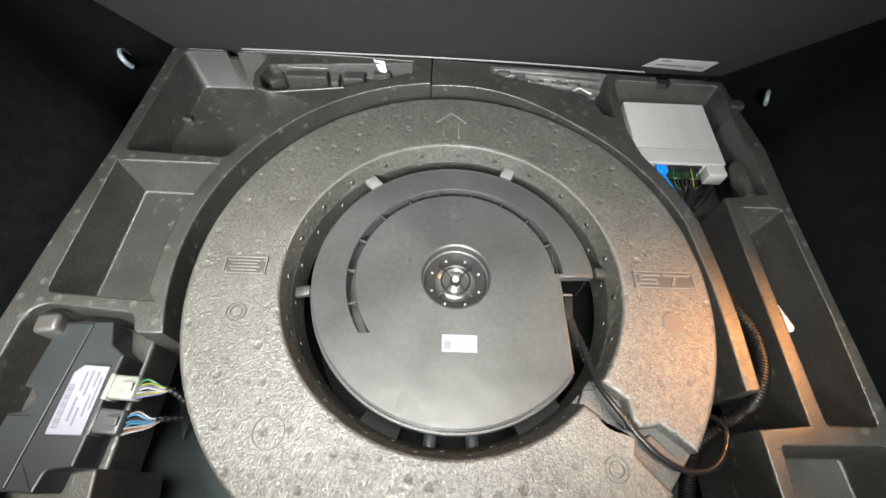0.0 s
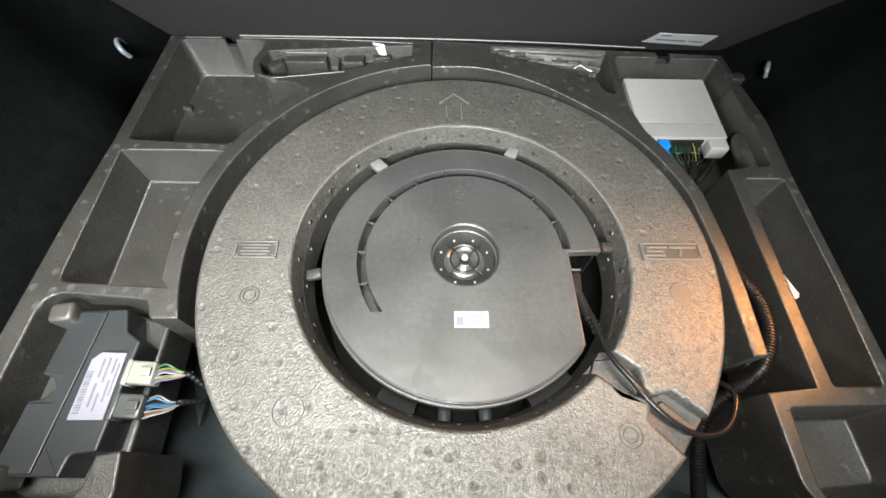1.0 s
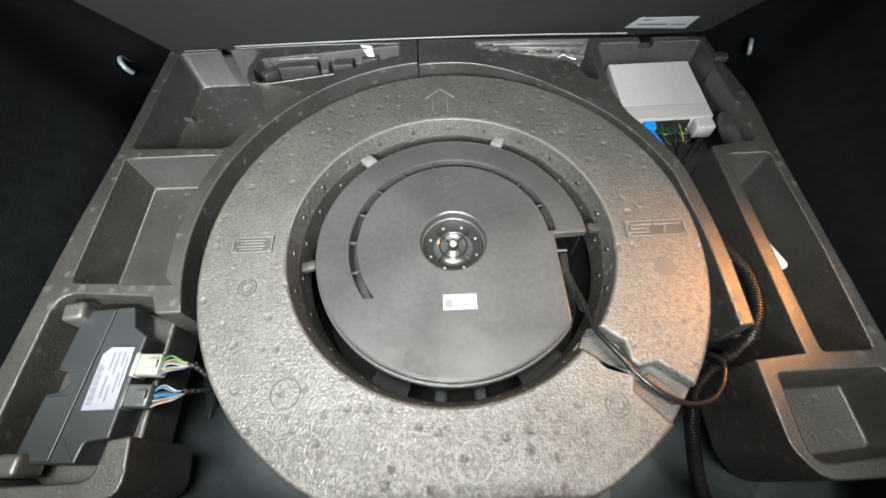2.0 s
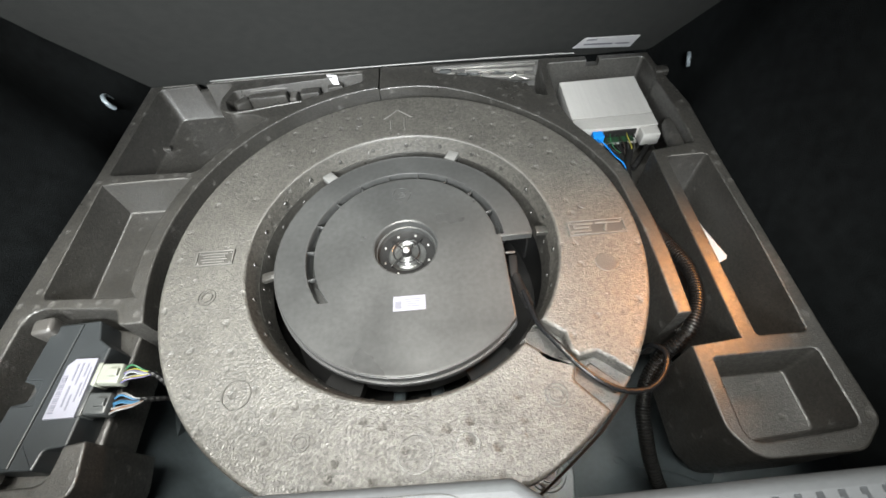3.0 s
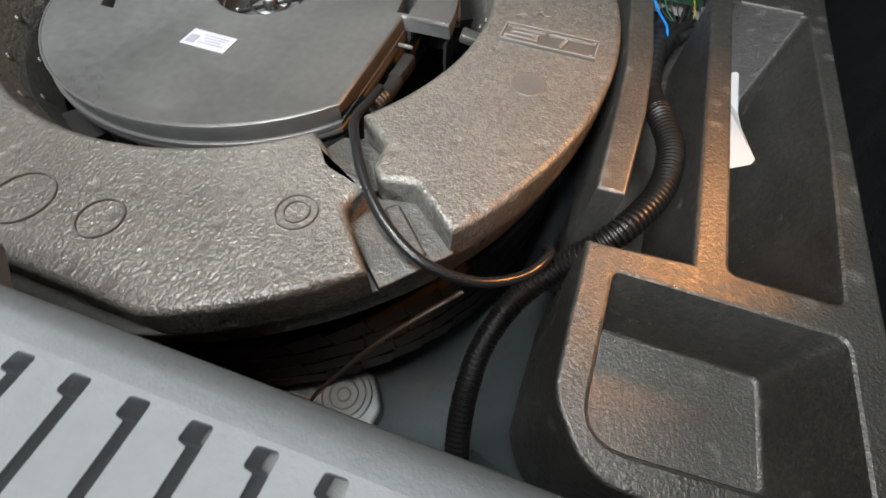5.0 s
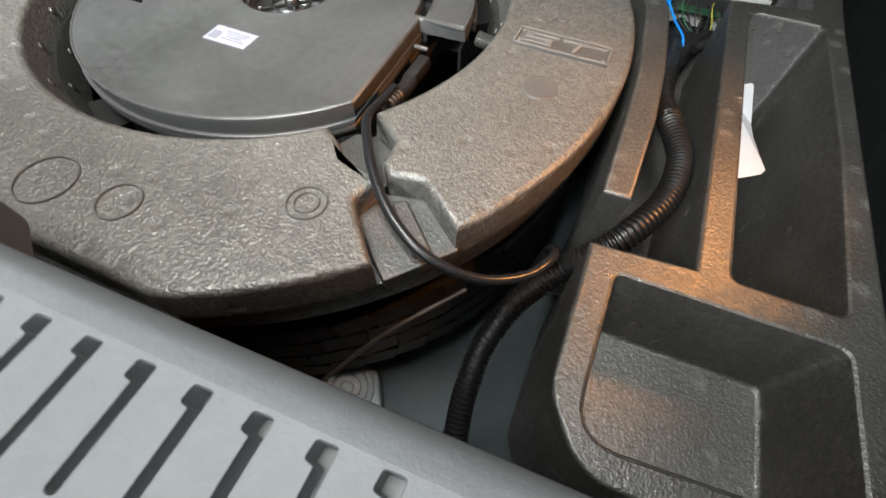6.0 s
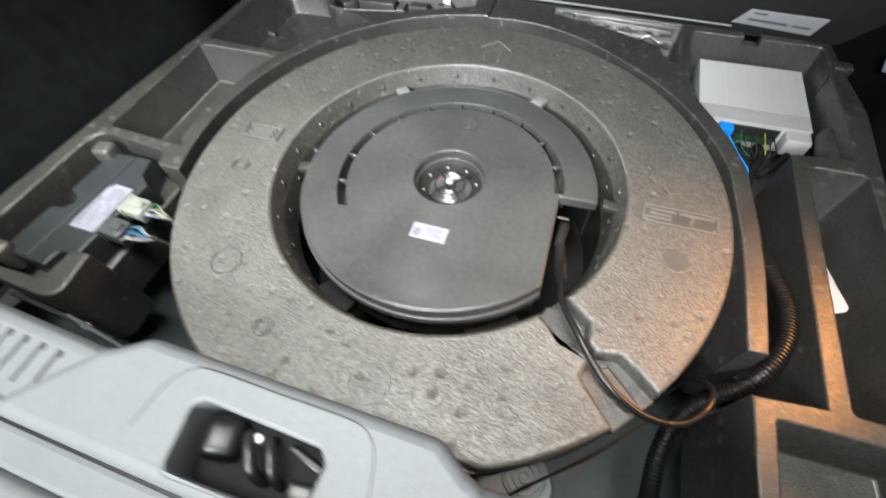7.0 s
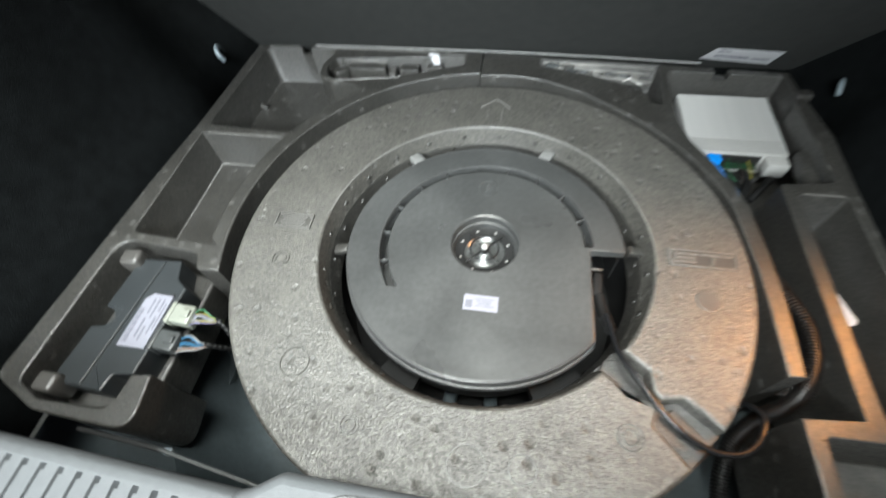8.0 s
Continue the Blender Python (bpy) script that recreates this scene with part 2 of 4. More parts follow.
def cap(bm, loops):
    """Closes a flat outline, with its holes, by flat-shaded triangles."""
    if len(loops) == 1:
        bm.faces.new(loops[0])
        return
    flat = [v for lp in loops for v in lp]
    plan = [[(v.co.x, v.co.y) for v in lp] for lp in loops]
    edges, start = [], 0
    for lp in loops:
        n = len(lp)
        edges += [(start + k, start + (k + 1) % n) for k in range(n)]
        start += n
    pts, _, tris, back, _, _ = delaunay_2d_cdt([Vector((v.co.x, v.co.y)) for v in flat], edges, [], 0, 1e-7)
    z = flat[0].co.z
    own = [flat[b[0]] if b else bm.verts.new((p.x, p.y, z)) for p, b in zip(pts, back)]
    for tri in tris:
        cx, cy = sum(pts[i].x for i in tri) / 3, sum(pts[i].y for i in tri) / 3
        if inside(cx, cy, plan):
            try:
                bm.faces.new([own[i] for i in tri])
            except ValueError:
                pass


def slab(outer, top, bottom, edge=0.004, holes=(), bm=None, draft=0.0):
    """A moulded block: outline with rounded upper edges and pockets. holes: (outline, floor height, draft[, through])."""
    bm = bm or bmesh.new()
    outer = ccw(outer)
    steps = [(edge, 0.0), (edge * 0.62, -edge * 0.08), (edge * 0.3, -edge * 0.3), (edge * 0.08, -edge * 0.62), (0.0, -edge)]
    rings = [loop(bm, inset(outer, i), top + dz) for i, dz in steps]
    rings.append(loop(bm, inset(outer, -draft), bottom))
    for a, b in zip(rings, rings[1:]):
        bridge(bm, a, b)
    tops, bottoms = [rings[0]], [rings[-1]]
    for spec in holes:
        h = ccw(spec[0])
        floor, slope = spec[1], spec[2]
        through_it = len(spec) > 3 and spec[3]
        e = spec[4] if len(spec) > 4 else edge
        draw_in = shrunk if e >= 0.0015 else inset
        hr = [loop(bm, inset(h, i), top + dz) for i, dz in ((-e, 0.0), (-e * 0.3, -e * 0.3), (0.0, -e))]
        if through_it:
            hr.append(loop(bm, inset(h, slope), bottom))
            bottoms.append(hr[-1])
        else:
            f = min(e, (top - floor) * 0.3)
            hr += [loop(bm, draw_in(h, slope * 0.9), floor + f), loop(bm, draw_in(h, slope + f * 0.3), floor + f * 0.25), loop(bm, draw_in(h, slope + f), floor)]
            if len(spec) > 5:
                for v in hr[3] + hr[4] + hr[5]:
                    v.co.z += spec[5](v.co.x, v.co.y)
            cap(bm, [hr[-1]])
        for a, b in zip(hr, hr[1:]):
            bridge(bm, a, b)
        tops.append(hr[0])
    cap(bm, tops)
    cap(bm, bottoms)
    return bm


def box(at, size, bevel=0.001, m=None, bm=None, seg=2):
    bm = bm or bmesh.new()
    mat = Matrix.Translation(at) @ (m or Matrix()) @ Matrix.Diagonal((*size, 1))
    made = bmesh.ops.create_cube(bm, size=1.0, matrix=mat)["verts"]
    if bevel:
        edges = list({e for v in made for e in v.link_edges})
        bmesh.ops.bevel(bm, geom=edges, offset=bevel, segments=seg, profile=0.5, affect="EDGES")
    return bm


def lathe(profile, at=(0, 0), segs=96, bm=None, a0=0.0, a1=360.0, closed=True):
    """Turns (radius, z) pairs round a vertical axis; a part turn gets end faces."""
    bm = bm or bmesh.new()
    full = abs(a1 - a0) >= 359.9
    rows = []
    for k in range(segs if full else segs + 1):
        a = radians(a0 + (a1 - a0) * k / segs)
        rows.append([bm.verts.new((at[0] + r * math.cos(a), at[1] + r * math.sin(a), z)) for r, z in profile])
    n = len(profile)
    for k in range(segs):
        p, q = rows[k], rows[(k + 1) % len(rows)]
        for i in range(n if closed else n - 1):
            bm.faces.new((p[i], q[i], q[(i + 1) % n], p[(i + 1) % n]))
    if not full and closed:
        bm.faces.new(rows[0])
        bm.faces.new(rows[-1])
    return bm


def disc(at, r, z0, z1, segs=24, edge=0.0006, bm=None):
    bm = bm or bmesh.new()
    ring = arc(at[0], at[1], r, 0, 360 - 360 / segs, segs - 1)
    return slab(ring, z1, z0, edge, bm=bm)


def smooth_path(pts, per=10):
    out = []
    P = [Vector(p) for p in pts]
    for k in range(len(P) - 1):
        a, b, c, d = P[max(k - 1, 0)], P[k], P[k + 1], P[min(k + 2, len(P) - 1)]
        for i in range(per):
            t = i / per
            out.append(0.5 * ((2 * b) + (c - a) * t + (2 * a - 5 * b + 4 * c - d) * t * t + (3 * b - a - 3 * c + d) * t ** 3))
    out.append(P[-1])
    return out


def tube(pts, radius, sides=10, per=10, bm=None, ribs=0.0, rib_depth=0.0):
    """A round hose along the points; with ribs, corrugated at that pitch."""
    bm = bm or bmesh.new()
    line = smooth_path(pts, per)
    radii = [radius] * len(line)
    if ribs:
        walked = [0.0]
        for a, b in zip(line, line[1:]):
            walked.append(walked[-1] + (b - a).length)
        new_line, radii, s, step, j = [], [], 0.0, ribs / 4, 0
        shape = (1, 1, 0, 0)
        i = 0
        while s <= walked[-1]:
            while j < len(walked) - 2 and walked[j + 1] < s:
                j += 1
            f = (s - walked[j]) / max(walked[j + 1] - walked[j], 1e-9)
            new_line.append(line[j].lerp(line[j + 1], f))
            radii.append(radius - rib_depth * (1 - shape[i % 4]))
            s += step
            i += 1
        line = new_line
    up, rows = Vector((0.13, 0.21, 0.97)), []
    for k, p in enumerate(line):
        d = (line[min(k + 1, len(line) - 1)] - line[max(k - 1, 0)]).normalized()
        side = d.cross(up).normalized()
        up = side.cross(d).normalized()
        rows.append([bm.verts.new(p + (side * math.cos(a) + up * math.sin(a)) * radii[k]) for a in [2 * math.pi * i / sides for i in range(sides)]])
    for a, b in zip(rows, rows[1:]):
        bridge(bm, a, b)
    bm.faces.new(rows[0])
    bm.faces.new(rows[-1])
    return bm

# ---------------------------------------------------------------- the well, the side trims, the floor outside
CX, CY = 0.004, -0.0150
well = lathe([(0.0, -0.245), (0.16, -0.245), (0.30, -0.243), (0.370, -0.236), (0.400, -0.212), (0.415, -0.160), (0.445, -0.118), (0.51, -0.118), (0.51, -0.13),
              (0.452, -0.130), (0.425, -0.165), (0.410, -0.22), (0.375, -0.246), (0.3, -0.252), (0.0, -0.252)], (CX, CY), 96)
for side in (-1, 1):
    box((side * 0.49, -0.21, -0.205), (0.26, 0.30, 0.012), 0.0, bm=well)
for deg in (-54, -41):
    ca, sa = math.cos(radians(deg)), math.sin(radians(deg))
    tube([(CX + r * ca, CY + r * sa, z - 0.004) for r, z in ((0.285, -0.249), (0.330, -0.245), (0.368, -0.240), (0.402, -0.214), (0.420, -0.160), (0.445, -0.125))], 0.009, 14, 8, bm=well)
solo("ground_well", well, PAINT, "dark painted steel spare wheel well of the boot", "wheel well", "structure")
floor_bm = box((0, -0.1, -0.60), (2.4, 2.2, 0.02), 0.0)
solo("floor", floor_bm, CONCRETE, "grey concrete floor under the car", "floor", "structure")


def trim_wall(side):
    """Carpeted side lining with a rounded foot along the tray."""
    bm = bmesh.new()
    rows = []
    for k in range(25):
        y = 0.47 - 0.92 * k / 24
        bulge = 0.03 * math.exp(-((y + 0.02) / 0.14) ** 2)
        back = max(0.0, min(1.0, (y - 0.20) / 0.10))
        x0 = 0.478 + 0.03 * max(0.0, min(1.0, (0.30 - y) / 0.5)) + 0.036 * back if side < 0 else 0.470 + 0.028 * back
        prof = [(x0 + 0.006, -0.09), (x0 + 0.004, -0.012), (x0 + 0.018, 0.03), (x0 + 0.040 - bulge * 0.3, 0.10), (x0 + 0.065 - bulge, 0.22), (x0 + 0.085 - bulge, 0.36), (x0 + 0.12, 0.52),
                (x0 + 0.16, 0.52), (x0 + 0.13, 0.36), (x0 + 0.11, 0.2), (x0 + 0.09, -0.09)]
        rows.append([bm.verts.new((side * x, y, z)) for x, z in prof])
    for a, b in zip(rows, rows[1:]):
        bridge(bm, a, b)
    bm.faces.new(rows[0])
    bm.faces.new(rows[-1])
    return bm


solo("wall_left", trim_wall(-1), CARPET, "black carpeted side trim of the boot", "trim", "structure")
solo("wall_right", trim_wall(1), CARPET, "black carpeted side trim of the boot", "trim", "structure")
bm = box((0, 0.50, -0.02), (1.30, 0.05, 0.14), 0.004)
solo("wall_back", bm, CARPET, "black carpeted foot of the rear bench behind the boot", "bench foot", "structure")
# black in place of body paint: shade of the gap behind the sill
bm = box((0, -0.345, -0.105), (1.2, 0.03, 0.29), 0.004)
solo("wall_front", bm, SHELL_DARK, "steel rear panel under the sill, blackened as the shaded gap", "rear panel", "structure")

bm = box((0, 0.42, 0.865), (1.40, 0.56, 0.03), 0.004)
solo("ceiling", bm, CARPET, "dark headliner over the boot", "headliner", "structure")

vent = thing("side_vent", (0.51, -0.05, 0.14), "black slatted vent panel in the side trim", "vent")
rim_pts = [(0.520, 0.010, 0.30), (0.512, -0.020, 0.232), (0.506, -0.056, 0.162), (0.505, -0.085, 0.146), (0.506, -0.145, 0.158), (0.510, -0.23, 0.18)]
part("vent_frame", tube(rim_pts, 0.006, 10), MATTE_BLACK, vent)
part("bright_edge", tube([(0.503, -0.064, 0.160), (0.505, -0.056, 0.186), (0.507, -0.042, 0.222), (0.512, -0.024, 0.265)], 0.0016, 8), GREY_PLUG, vent)
for k in range(9):
    y = -0.072 - 0.012 * k
    part("slat", box((0.512, y, 0.205), (0.006, 0.005, 0.10), 0.001, pose(0, 0, 0, -18, 8, 0)), SHELL_DARK, vent)
vent.location += Vector((0.002, -0.010, 0.008))

# ---------------------------------------------------------------- load floor board, tilted up
board = thing("load_floor_board", (0, 0.40, -0.03), "charcoal felt load floor board tilted up over the spare well", "boot floor")
BD = Vector((0, -math.cos(radians(57)), math.sin(radians(57))))
BN = Vector((0, math.sin(radians(57)), math.cos(radians(57))))
B0 = Vector((0, 0.4035, -0.013))


def on_board(x, s, h=0.0):
    return B0 + Vector((x, 0, 0)) + BD * s + BN * h


bm = bmesh.new()
outline = rounded([(-0.468, -0.02, 0.01), (0.478, -0.02, 0.01), (0.555, 0.24, 0.0), (0.56, 0.80, 0.05), (-0.53, 0.80, 0.05), (-0.495, 0.20, 0.0)])
lower = [bm.verts.new(on_board(x, s, 0.0)) for x, s in outline]
upper = [bm.verts.new(on_board(x, s, 0.016)) for x, s in outline]
bridge(bm, lower, upper)
bm.faces.new(lower)
bm.faces.new(upper)
part("board", bm, BOARD, board)


def tag_patch(u0, u1, v0, v1, h0, h1):
    """A strip of the paper sticker on the board's face."""
    bm = bmesh.new()
    bl, br, tl, tr = Vector((0.3215, 0.0125)), Vector((0.4325, -0.0010)), Vector((0.3345, 0.0470)), Vector((0.4345, 0.0405))
    q = [bl.lerp(br, u).lerp(tl.lerp(tr, u), v) for u, v in ((u0, v0), (u1, v0), (u1, v1), (u0, v1))]
    a = [bm.verts.new(on_board(p.x, p.y, -h0)) for p in q]
    b = [bm.verts.new(on_board(p.x, p.y, -h1)) for p in q]
    bridge(bm, a, b)
    bm.faces.new(a)
    bm.faces.new(b)
    return bm


sticker = part("sticker", tag_patch(0, 1, 0, 1, 0.0002, 0.0008), SHEET, board, "white printed paper sticker")
part("print_bar", tag_patch(0.12, 0.62, 0.30, 0.44, 0.0008, 0.0010), INK, sticker)
part("print_bar", tag_patch(0.08, 0.26, 0.74, 0.86, 0.0008, 0.0010), INK, sticker)
part("print_bar", tag_patch(0.68, 0.92, 0.32, 0.42, 0.0008, 0.0010), INK, sticker)
part("edge_binding", tube([(-0.352, 0.3895, 0.002), (-0.19, 0.3880, 0.003), (-0.03, 0.3870, 0.003), (0.15, 0.3815, 0.003), (0.318, 0.3725, 0.003)], 0.0013, 8), CLIP, board, "pale grey bound edge")

# ---------------------------------------------------------------- foam trays
TX, TY, RIM_L, RIM_R = -0.0035, 0.0036, 0.325, 0.3185
left_outline = (
    [(-0.036, 0.3885)] + [(x, 0.3885) for x in (-0.3580, -0.3585, -0.3755, -0.3760)] + [(-0.466, 0.390), (-0.476, 0.166), (-0.488, 0.030), (-0.498, -0.150)]
)
# the pocket of the control module is open towards the wheel
arm = rounded([(-0.498, -0.150, 0), (-0.506, -0.256, 0.02), (-0.440, -0.282, 0.03), (-0.318, -0.287, 0.045), (-0.327, -0.229, 0.003), (-0.350, -0.233, 0.003), (-0.353, -0.269, 0.022),
               (-0.440, -0.271, 0.012), (-0.474, -0.256, 0.012), (-0.472, -0.160, 0), (-0.469, -0.066, 0.025), (-0.353, -0.076, 0.012), (-0.344, -0.098, 0.006), (-0.322, -0.098, 0.006)], 0.01, ends=False)
left_outline = left_outline[:-1] + arm + arc(TX, TY, RIM_L, 198.2, 95.8, 44)
BIN_R = RIM_L + 0.022


def cut_notch(bm, xa, xb, y_min, deep=0.012):
    """Lowers the rim of a tray between two places."""
    lo, hi = min(xa, xb) + 0.0003, max(xa, xb) - 0.0003
    for v in bm.verts:
        if lo < v.co.x < hi and v.co.y > y_min and v.co.z > -deep:
            v.co.z = -deep + v.co.z * 0.1


bin_a = rounded([(-0.3580, 0.381, 0), (-0.3585, 0.381, 0), (-0.3755, 0.381, 0), (-0.3760, 0.381, 0), (-0.446, 0.381, 0.014), (-0.457, 0.164, 0.010), (-0.323, 0.157, 0.004)], 0.01, ends=False) + arc(TX, TY, BIN_R, 153, 130, 10) + rounded([(-0.248, 0.282, 0.004), (-0.292, 0.288, 0.016), (-0.316, 0.306, 0.014), (-0.320, 0.335, 0.01), (-0.306, 0.381, 0.01), (-0.340, 0.381, 0)], 0.01, ends=False)
bin_b = rounded([(-0.459, 0.1425, 0.008), (-0.460, -0.053, 0.010), (-0.337, -0.060, 0.008)], 0.01, ends=False) + arc(TX, TY, BIN_R, 189, 156.5, 12)
niche = rounded([(-0.300, 0.355, 0.008), (-0.309, 0.328, 0.012), (-0.298, 0.300, 0.014), (-0.274, 0.297, 0.01), (-0.172, 0.312, 0.02), (-0.066, 0.350, 0.004), (-0.066, 0.374, 0.004)], 0.01)
left_tray = thing("foam_tray", (-0.42, 0.1, -0.12), "black expanded foam storage tray with bins beside the spare wheel", "storage tray", "boot trays")
bm = slab(left_outline, 0.0, -0.115, 0.0024, [(bin_a, -0.068, 0.005), (bin_b, -0.062, 0.006), (niche, -0.027, 0.002)])
cut_notch(bm, -0.3580, -0.3760, 0.374)
part("tray_body", bm, FOAM_DARK, left_tray)
bm = slab(rounded([(-0.485, -0.05), (-0.495, -0.27), (-0.352, -0.275), (-0.354, -0.225), (-0.354, -0.085)], 0.006), -0.056, -0.114, 0.004)
part("pocket_floor", bm, FOAM_DARK, left_tray)
for at, size, turn in (((-0.447, -0.088, -0.022), (0.026, 0.022, 0.036), 8), ((-0.452, -0.252, -0.024), (0.026, 0.022, 0.036), 0)):
    part("lug", box(at, size, 0.005, pose(0, 0, 0, 0, 0, turn), seg=3), FOAM_SMOOTH, left_tray)
for x0, x1, y, d in ((-0.276, -0.206, 0.3470, 0.016), (-0.180, -0.146, 0.3480, 0.018)):
    part("tool_rest", box(((x0 + x1) / 2, y, -0.022), (x1 - x0, d, 0.030), 0.003, pose(0, 0, 0, 0, 0, 1)), FOAM_DARK, left_tray)
part("tool_rest", box((-0.193, 0.343, -0.023), (0.012, 0.022, 0.026), 0.002), FOAM_SMOOTH, left_tray)
part("tool_rest", box((-0.286, 0.333, -0.018), (0.026, 0.017, 0.026), 0.004, pose(0, 0, 0, 0, 0, 38)), FOAM_DARK, left_tray)
part("tool_rest", box((-0.118, 0.357, -0.020), (0.028, 0.012, 0.026), 0.003, pose(0, 0, 0, 0, 0, 8)), FOAM_DARK, left_tray)
part("wedge", box((-0.446, 0.290, -0.063), (0.022, 0.008, 0.010), 0.003, pose(0, 0, 0, 0, 18, 10)), FOAM_DARK, left_tray)

# pale beads stand in for the light caught on the tray's edges
for pts in ([(-0.449, 0.1448, -0.0004), (-0.384, 0.1448, -0.0004), (-0.330, 0.1446, -0.0004)], [(-0.450, 0.1365, -0.0605), (-0.378, 0.1350, -0.0605)], [(-0.437, 0.3775, -0.0665), (-0.330, 0.3770, -0.0665)],
            [(-0.304, 0.2985, -0.0006), (-0.290, 0.2925, -0.0004), (-0.272, 0.2925, -0.0004), (-0.172, 0.3080, -0.0004)], [(-0.350, 0.3865, -0.0004), (-0.20, 0.3860, -0.0004), (-0.068, 0.3790, -0.0006)], [(-0.272, 0.3565, -0.004), (-0.206, 0.3570, -0.004)], [(-0.440, 0.3865, -0.0004), (-0.382, 0.3865, -0.0004)]):
    part("edge_glint", tube(pts, 0.0011, 8), RAISED, left_tray)

strap = thing("strap_end", (-0.12, 0.345, -0.03), "white fabric strap end tucked into the foam niche", "strap")
bm = bmesh.new()
a = [bm.verts.new(p) for p in ((-0.133, 0.376, 0.001), (-0.114, 0.373, 0.000), (-0.1095, 0.356, -0.008), (-0.111, 0.343, -0.026), (-0.1195, 0.342, -0.026), (-0.1200, 0.357, -0.008))]
b = [bm.verts.new(v.co + Vector((0, 0.001, 0.0012))) for v in a]
bridge(bm, a, b)
for q in (a, b):
    bm.faces.new((q[0], q[1], q[2], q[5]))
    bm.faces.new((q[5], q[2], q[3], q[4]))
part("webbing", bm, SHEET, strap)


def right_rim():
    """The rim round the wheel; it draws back a little towards the middle of the car."""
    out = []
    for k in range(49):
        a = 96.5 - 80.5 * k / 48
        f = max(0.0, min(1.0, (a - 50) / 38))
        r = RIM_R + 0.020 * f * f * (3 - 2 * f)
        out.append((CX + r * math.cos(radians(a)), CY + r * math.sin(radians(a))))
    return out


right_outline = (
    rounded([(0.320, -0.1775, 0.002), (0.3205, -0.262, 0.03), (0.340, -0.291, 0.03), (0.440, -0.289, 0.025), (0.468, -0.264, 0.02), (0.464, -0.170, 0.0), (0.463, 0.10, 0), (0.466, 0.216, 0.01), (0.452, 0.30, 0.01), (0.446, 0.360, 0.01)], 0.0, ends=False)
    + [(x, 0.3645 + (0.359 - x) * 0.06) for x in (0.3590, 0.3585, 0.3365, 0.3360)] + [(-0.0345, 0.3885)]
    + right_rim() + [(0.3190, -0.02), (0.3190, -0.067), (0.3185, -0.1400), (0.3355, -0.1390), (0.3385, -0.06), (0.3365, 0.0), (0.329, 0.078), (0.318, 0.112), (0.302, 0.148)]
    + rounded([(0.277, 0.192, 0.008), (0.265, 0.240, 0.01), (0.264, 0.354, 0.01), (0.3360, 0.3520, 0), (0.3365, 0.3520, 0), (0.3585, 0.3515, 0), (0.3590, 0.3515, 0), (0.436, 0.350, 0.008), (0.439, 0.296, 0.006), (0.436, 0.282, 0.006), (0.440, 0.212, 0.02), (0.440, 0.128, 0.006), (0.375, 0.119, 0.004), (0.3745, -0.1725, 0.003)], 0.0, ends=False)
)
bay = rounded([(0.391, 0.102, 0.004), (0.3925, -0.1715, 0.005), (0.446, -0.1710, 0.006), (0.450, -0.05, 0), (0.448, 0.102, 0.006)], 0.0)
cubby = rounded([(0.3370, -0.1925, 0.004), (0.3360, -0.2775, 0.018), (0.4470, -0.2680, 0.012), (0.4455, -0.1900, 0.006)], 0.0)
tool_slot = rounded([(0.060, 0.374, 0.004), (0.062, 0.357, 0.004), (0.150, 0.333, 0.01), (0.222, 0.303, 0.004), (0.234, 0.272, 0.004), (0.250, 0.266, 0.004), (0.254, 0.366, 0.004)], 0.0)
right_tray = thing("foam_tray", (0.42, 0.0, -0.12), "black expanded foam storage tray with cubby and amplifier bay", "storage tray", "boot trays")
bm = slab(right_outline, 0.0, -0.135, 0.0022, [(bay, -0.118, 0.006), (cubby, -0.054, 0.007), (tool_slot, -0.05, 0.002)])
cut_notch(bm, 0.3360, 0.3590, 0.345)
part("tray_body", bm, FOAM_DARK, right_tray)
bm = slab(rounded([(0.26, 0.20), (0.33, 0.09), (0.345, -0.13), (0.40, -0.13), (0.40, 0.09), (0.44, 0.11), (0.44, 0.345), (0.25, 0.345)], 0.01), -0.085, -0.134, 0.004)
part("bay_floor", bm, FOAM_DARK, right_tray)
# the bay's back edge gets its bright line as a pale bead
part("edge_glint", tube([(0.397, 0.1040, -0.0003), (0.444, 0.1040, -0.0003)], 0.0012, 8), RAISED, right_tray)
part("lump", box((0.452, 0.172, -0.034), (0.05, 0.085, 0.03), 0.013, pose(0, 0, 0, 0, 0, -6), seg=4), FOAM_DARK, right_tray)
part("lug", box((0.452, 0.306, -0.002), (0.022, 0.016, 0.012), 0.003), FOAM_DARK, right_tray)

# ---------------------------------------------------------------- spare wheel
wheel = thing("spare_wheel", (CX, CY, -0.235), "black spare wheel lying flat in the well", "spare wheel")
tyre_prof = [(0.215, -0.085), (0.235, -0.072), (0.262, -0.068), (0.282, -0.074), (0.291, -0.088), (0.293, -0.12), (0.293, -0.16), (0.291, -0.185), (0.280, -0.202), (0.25, -0.21), (0.22, -0.20), (0.212, -0.19), (0.225, -0.15), (0.225, -0.12), (0.212, -0.1)]
tyre = part("tyre", lathe(tyre_prof, (CX, CY), 120), RUBBER, wheel)
bm = bmesh.new()
rng = random.Random(4)
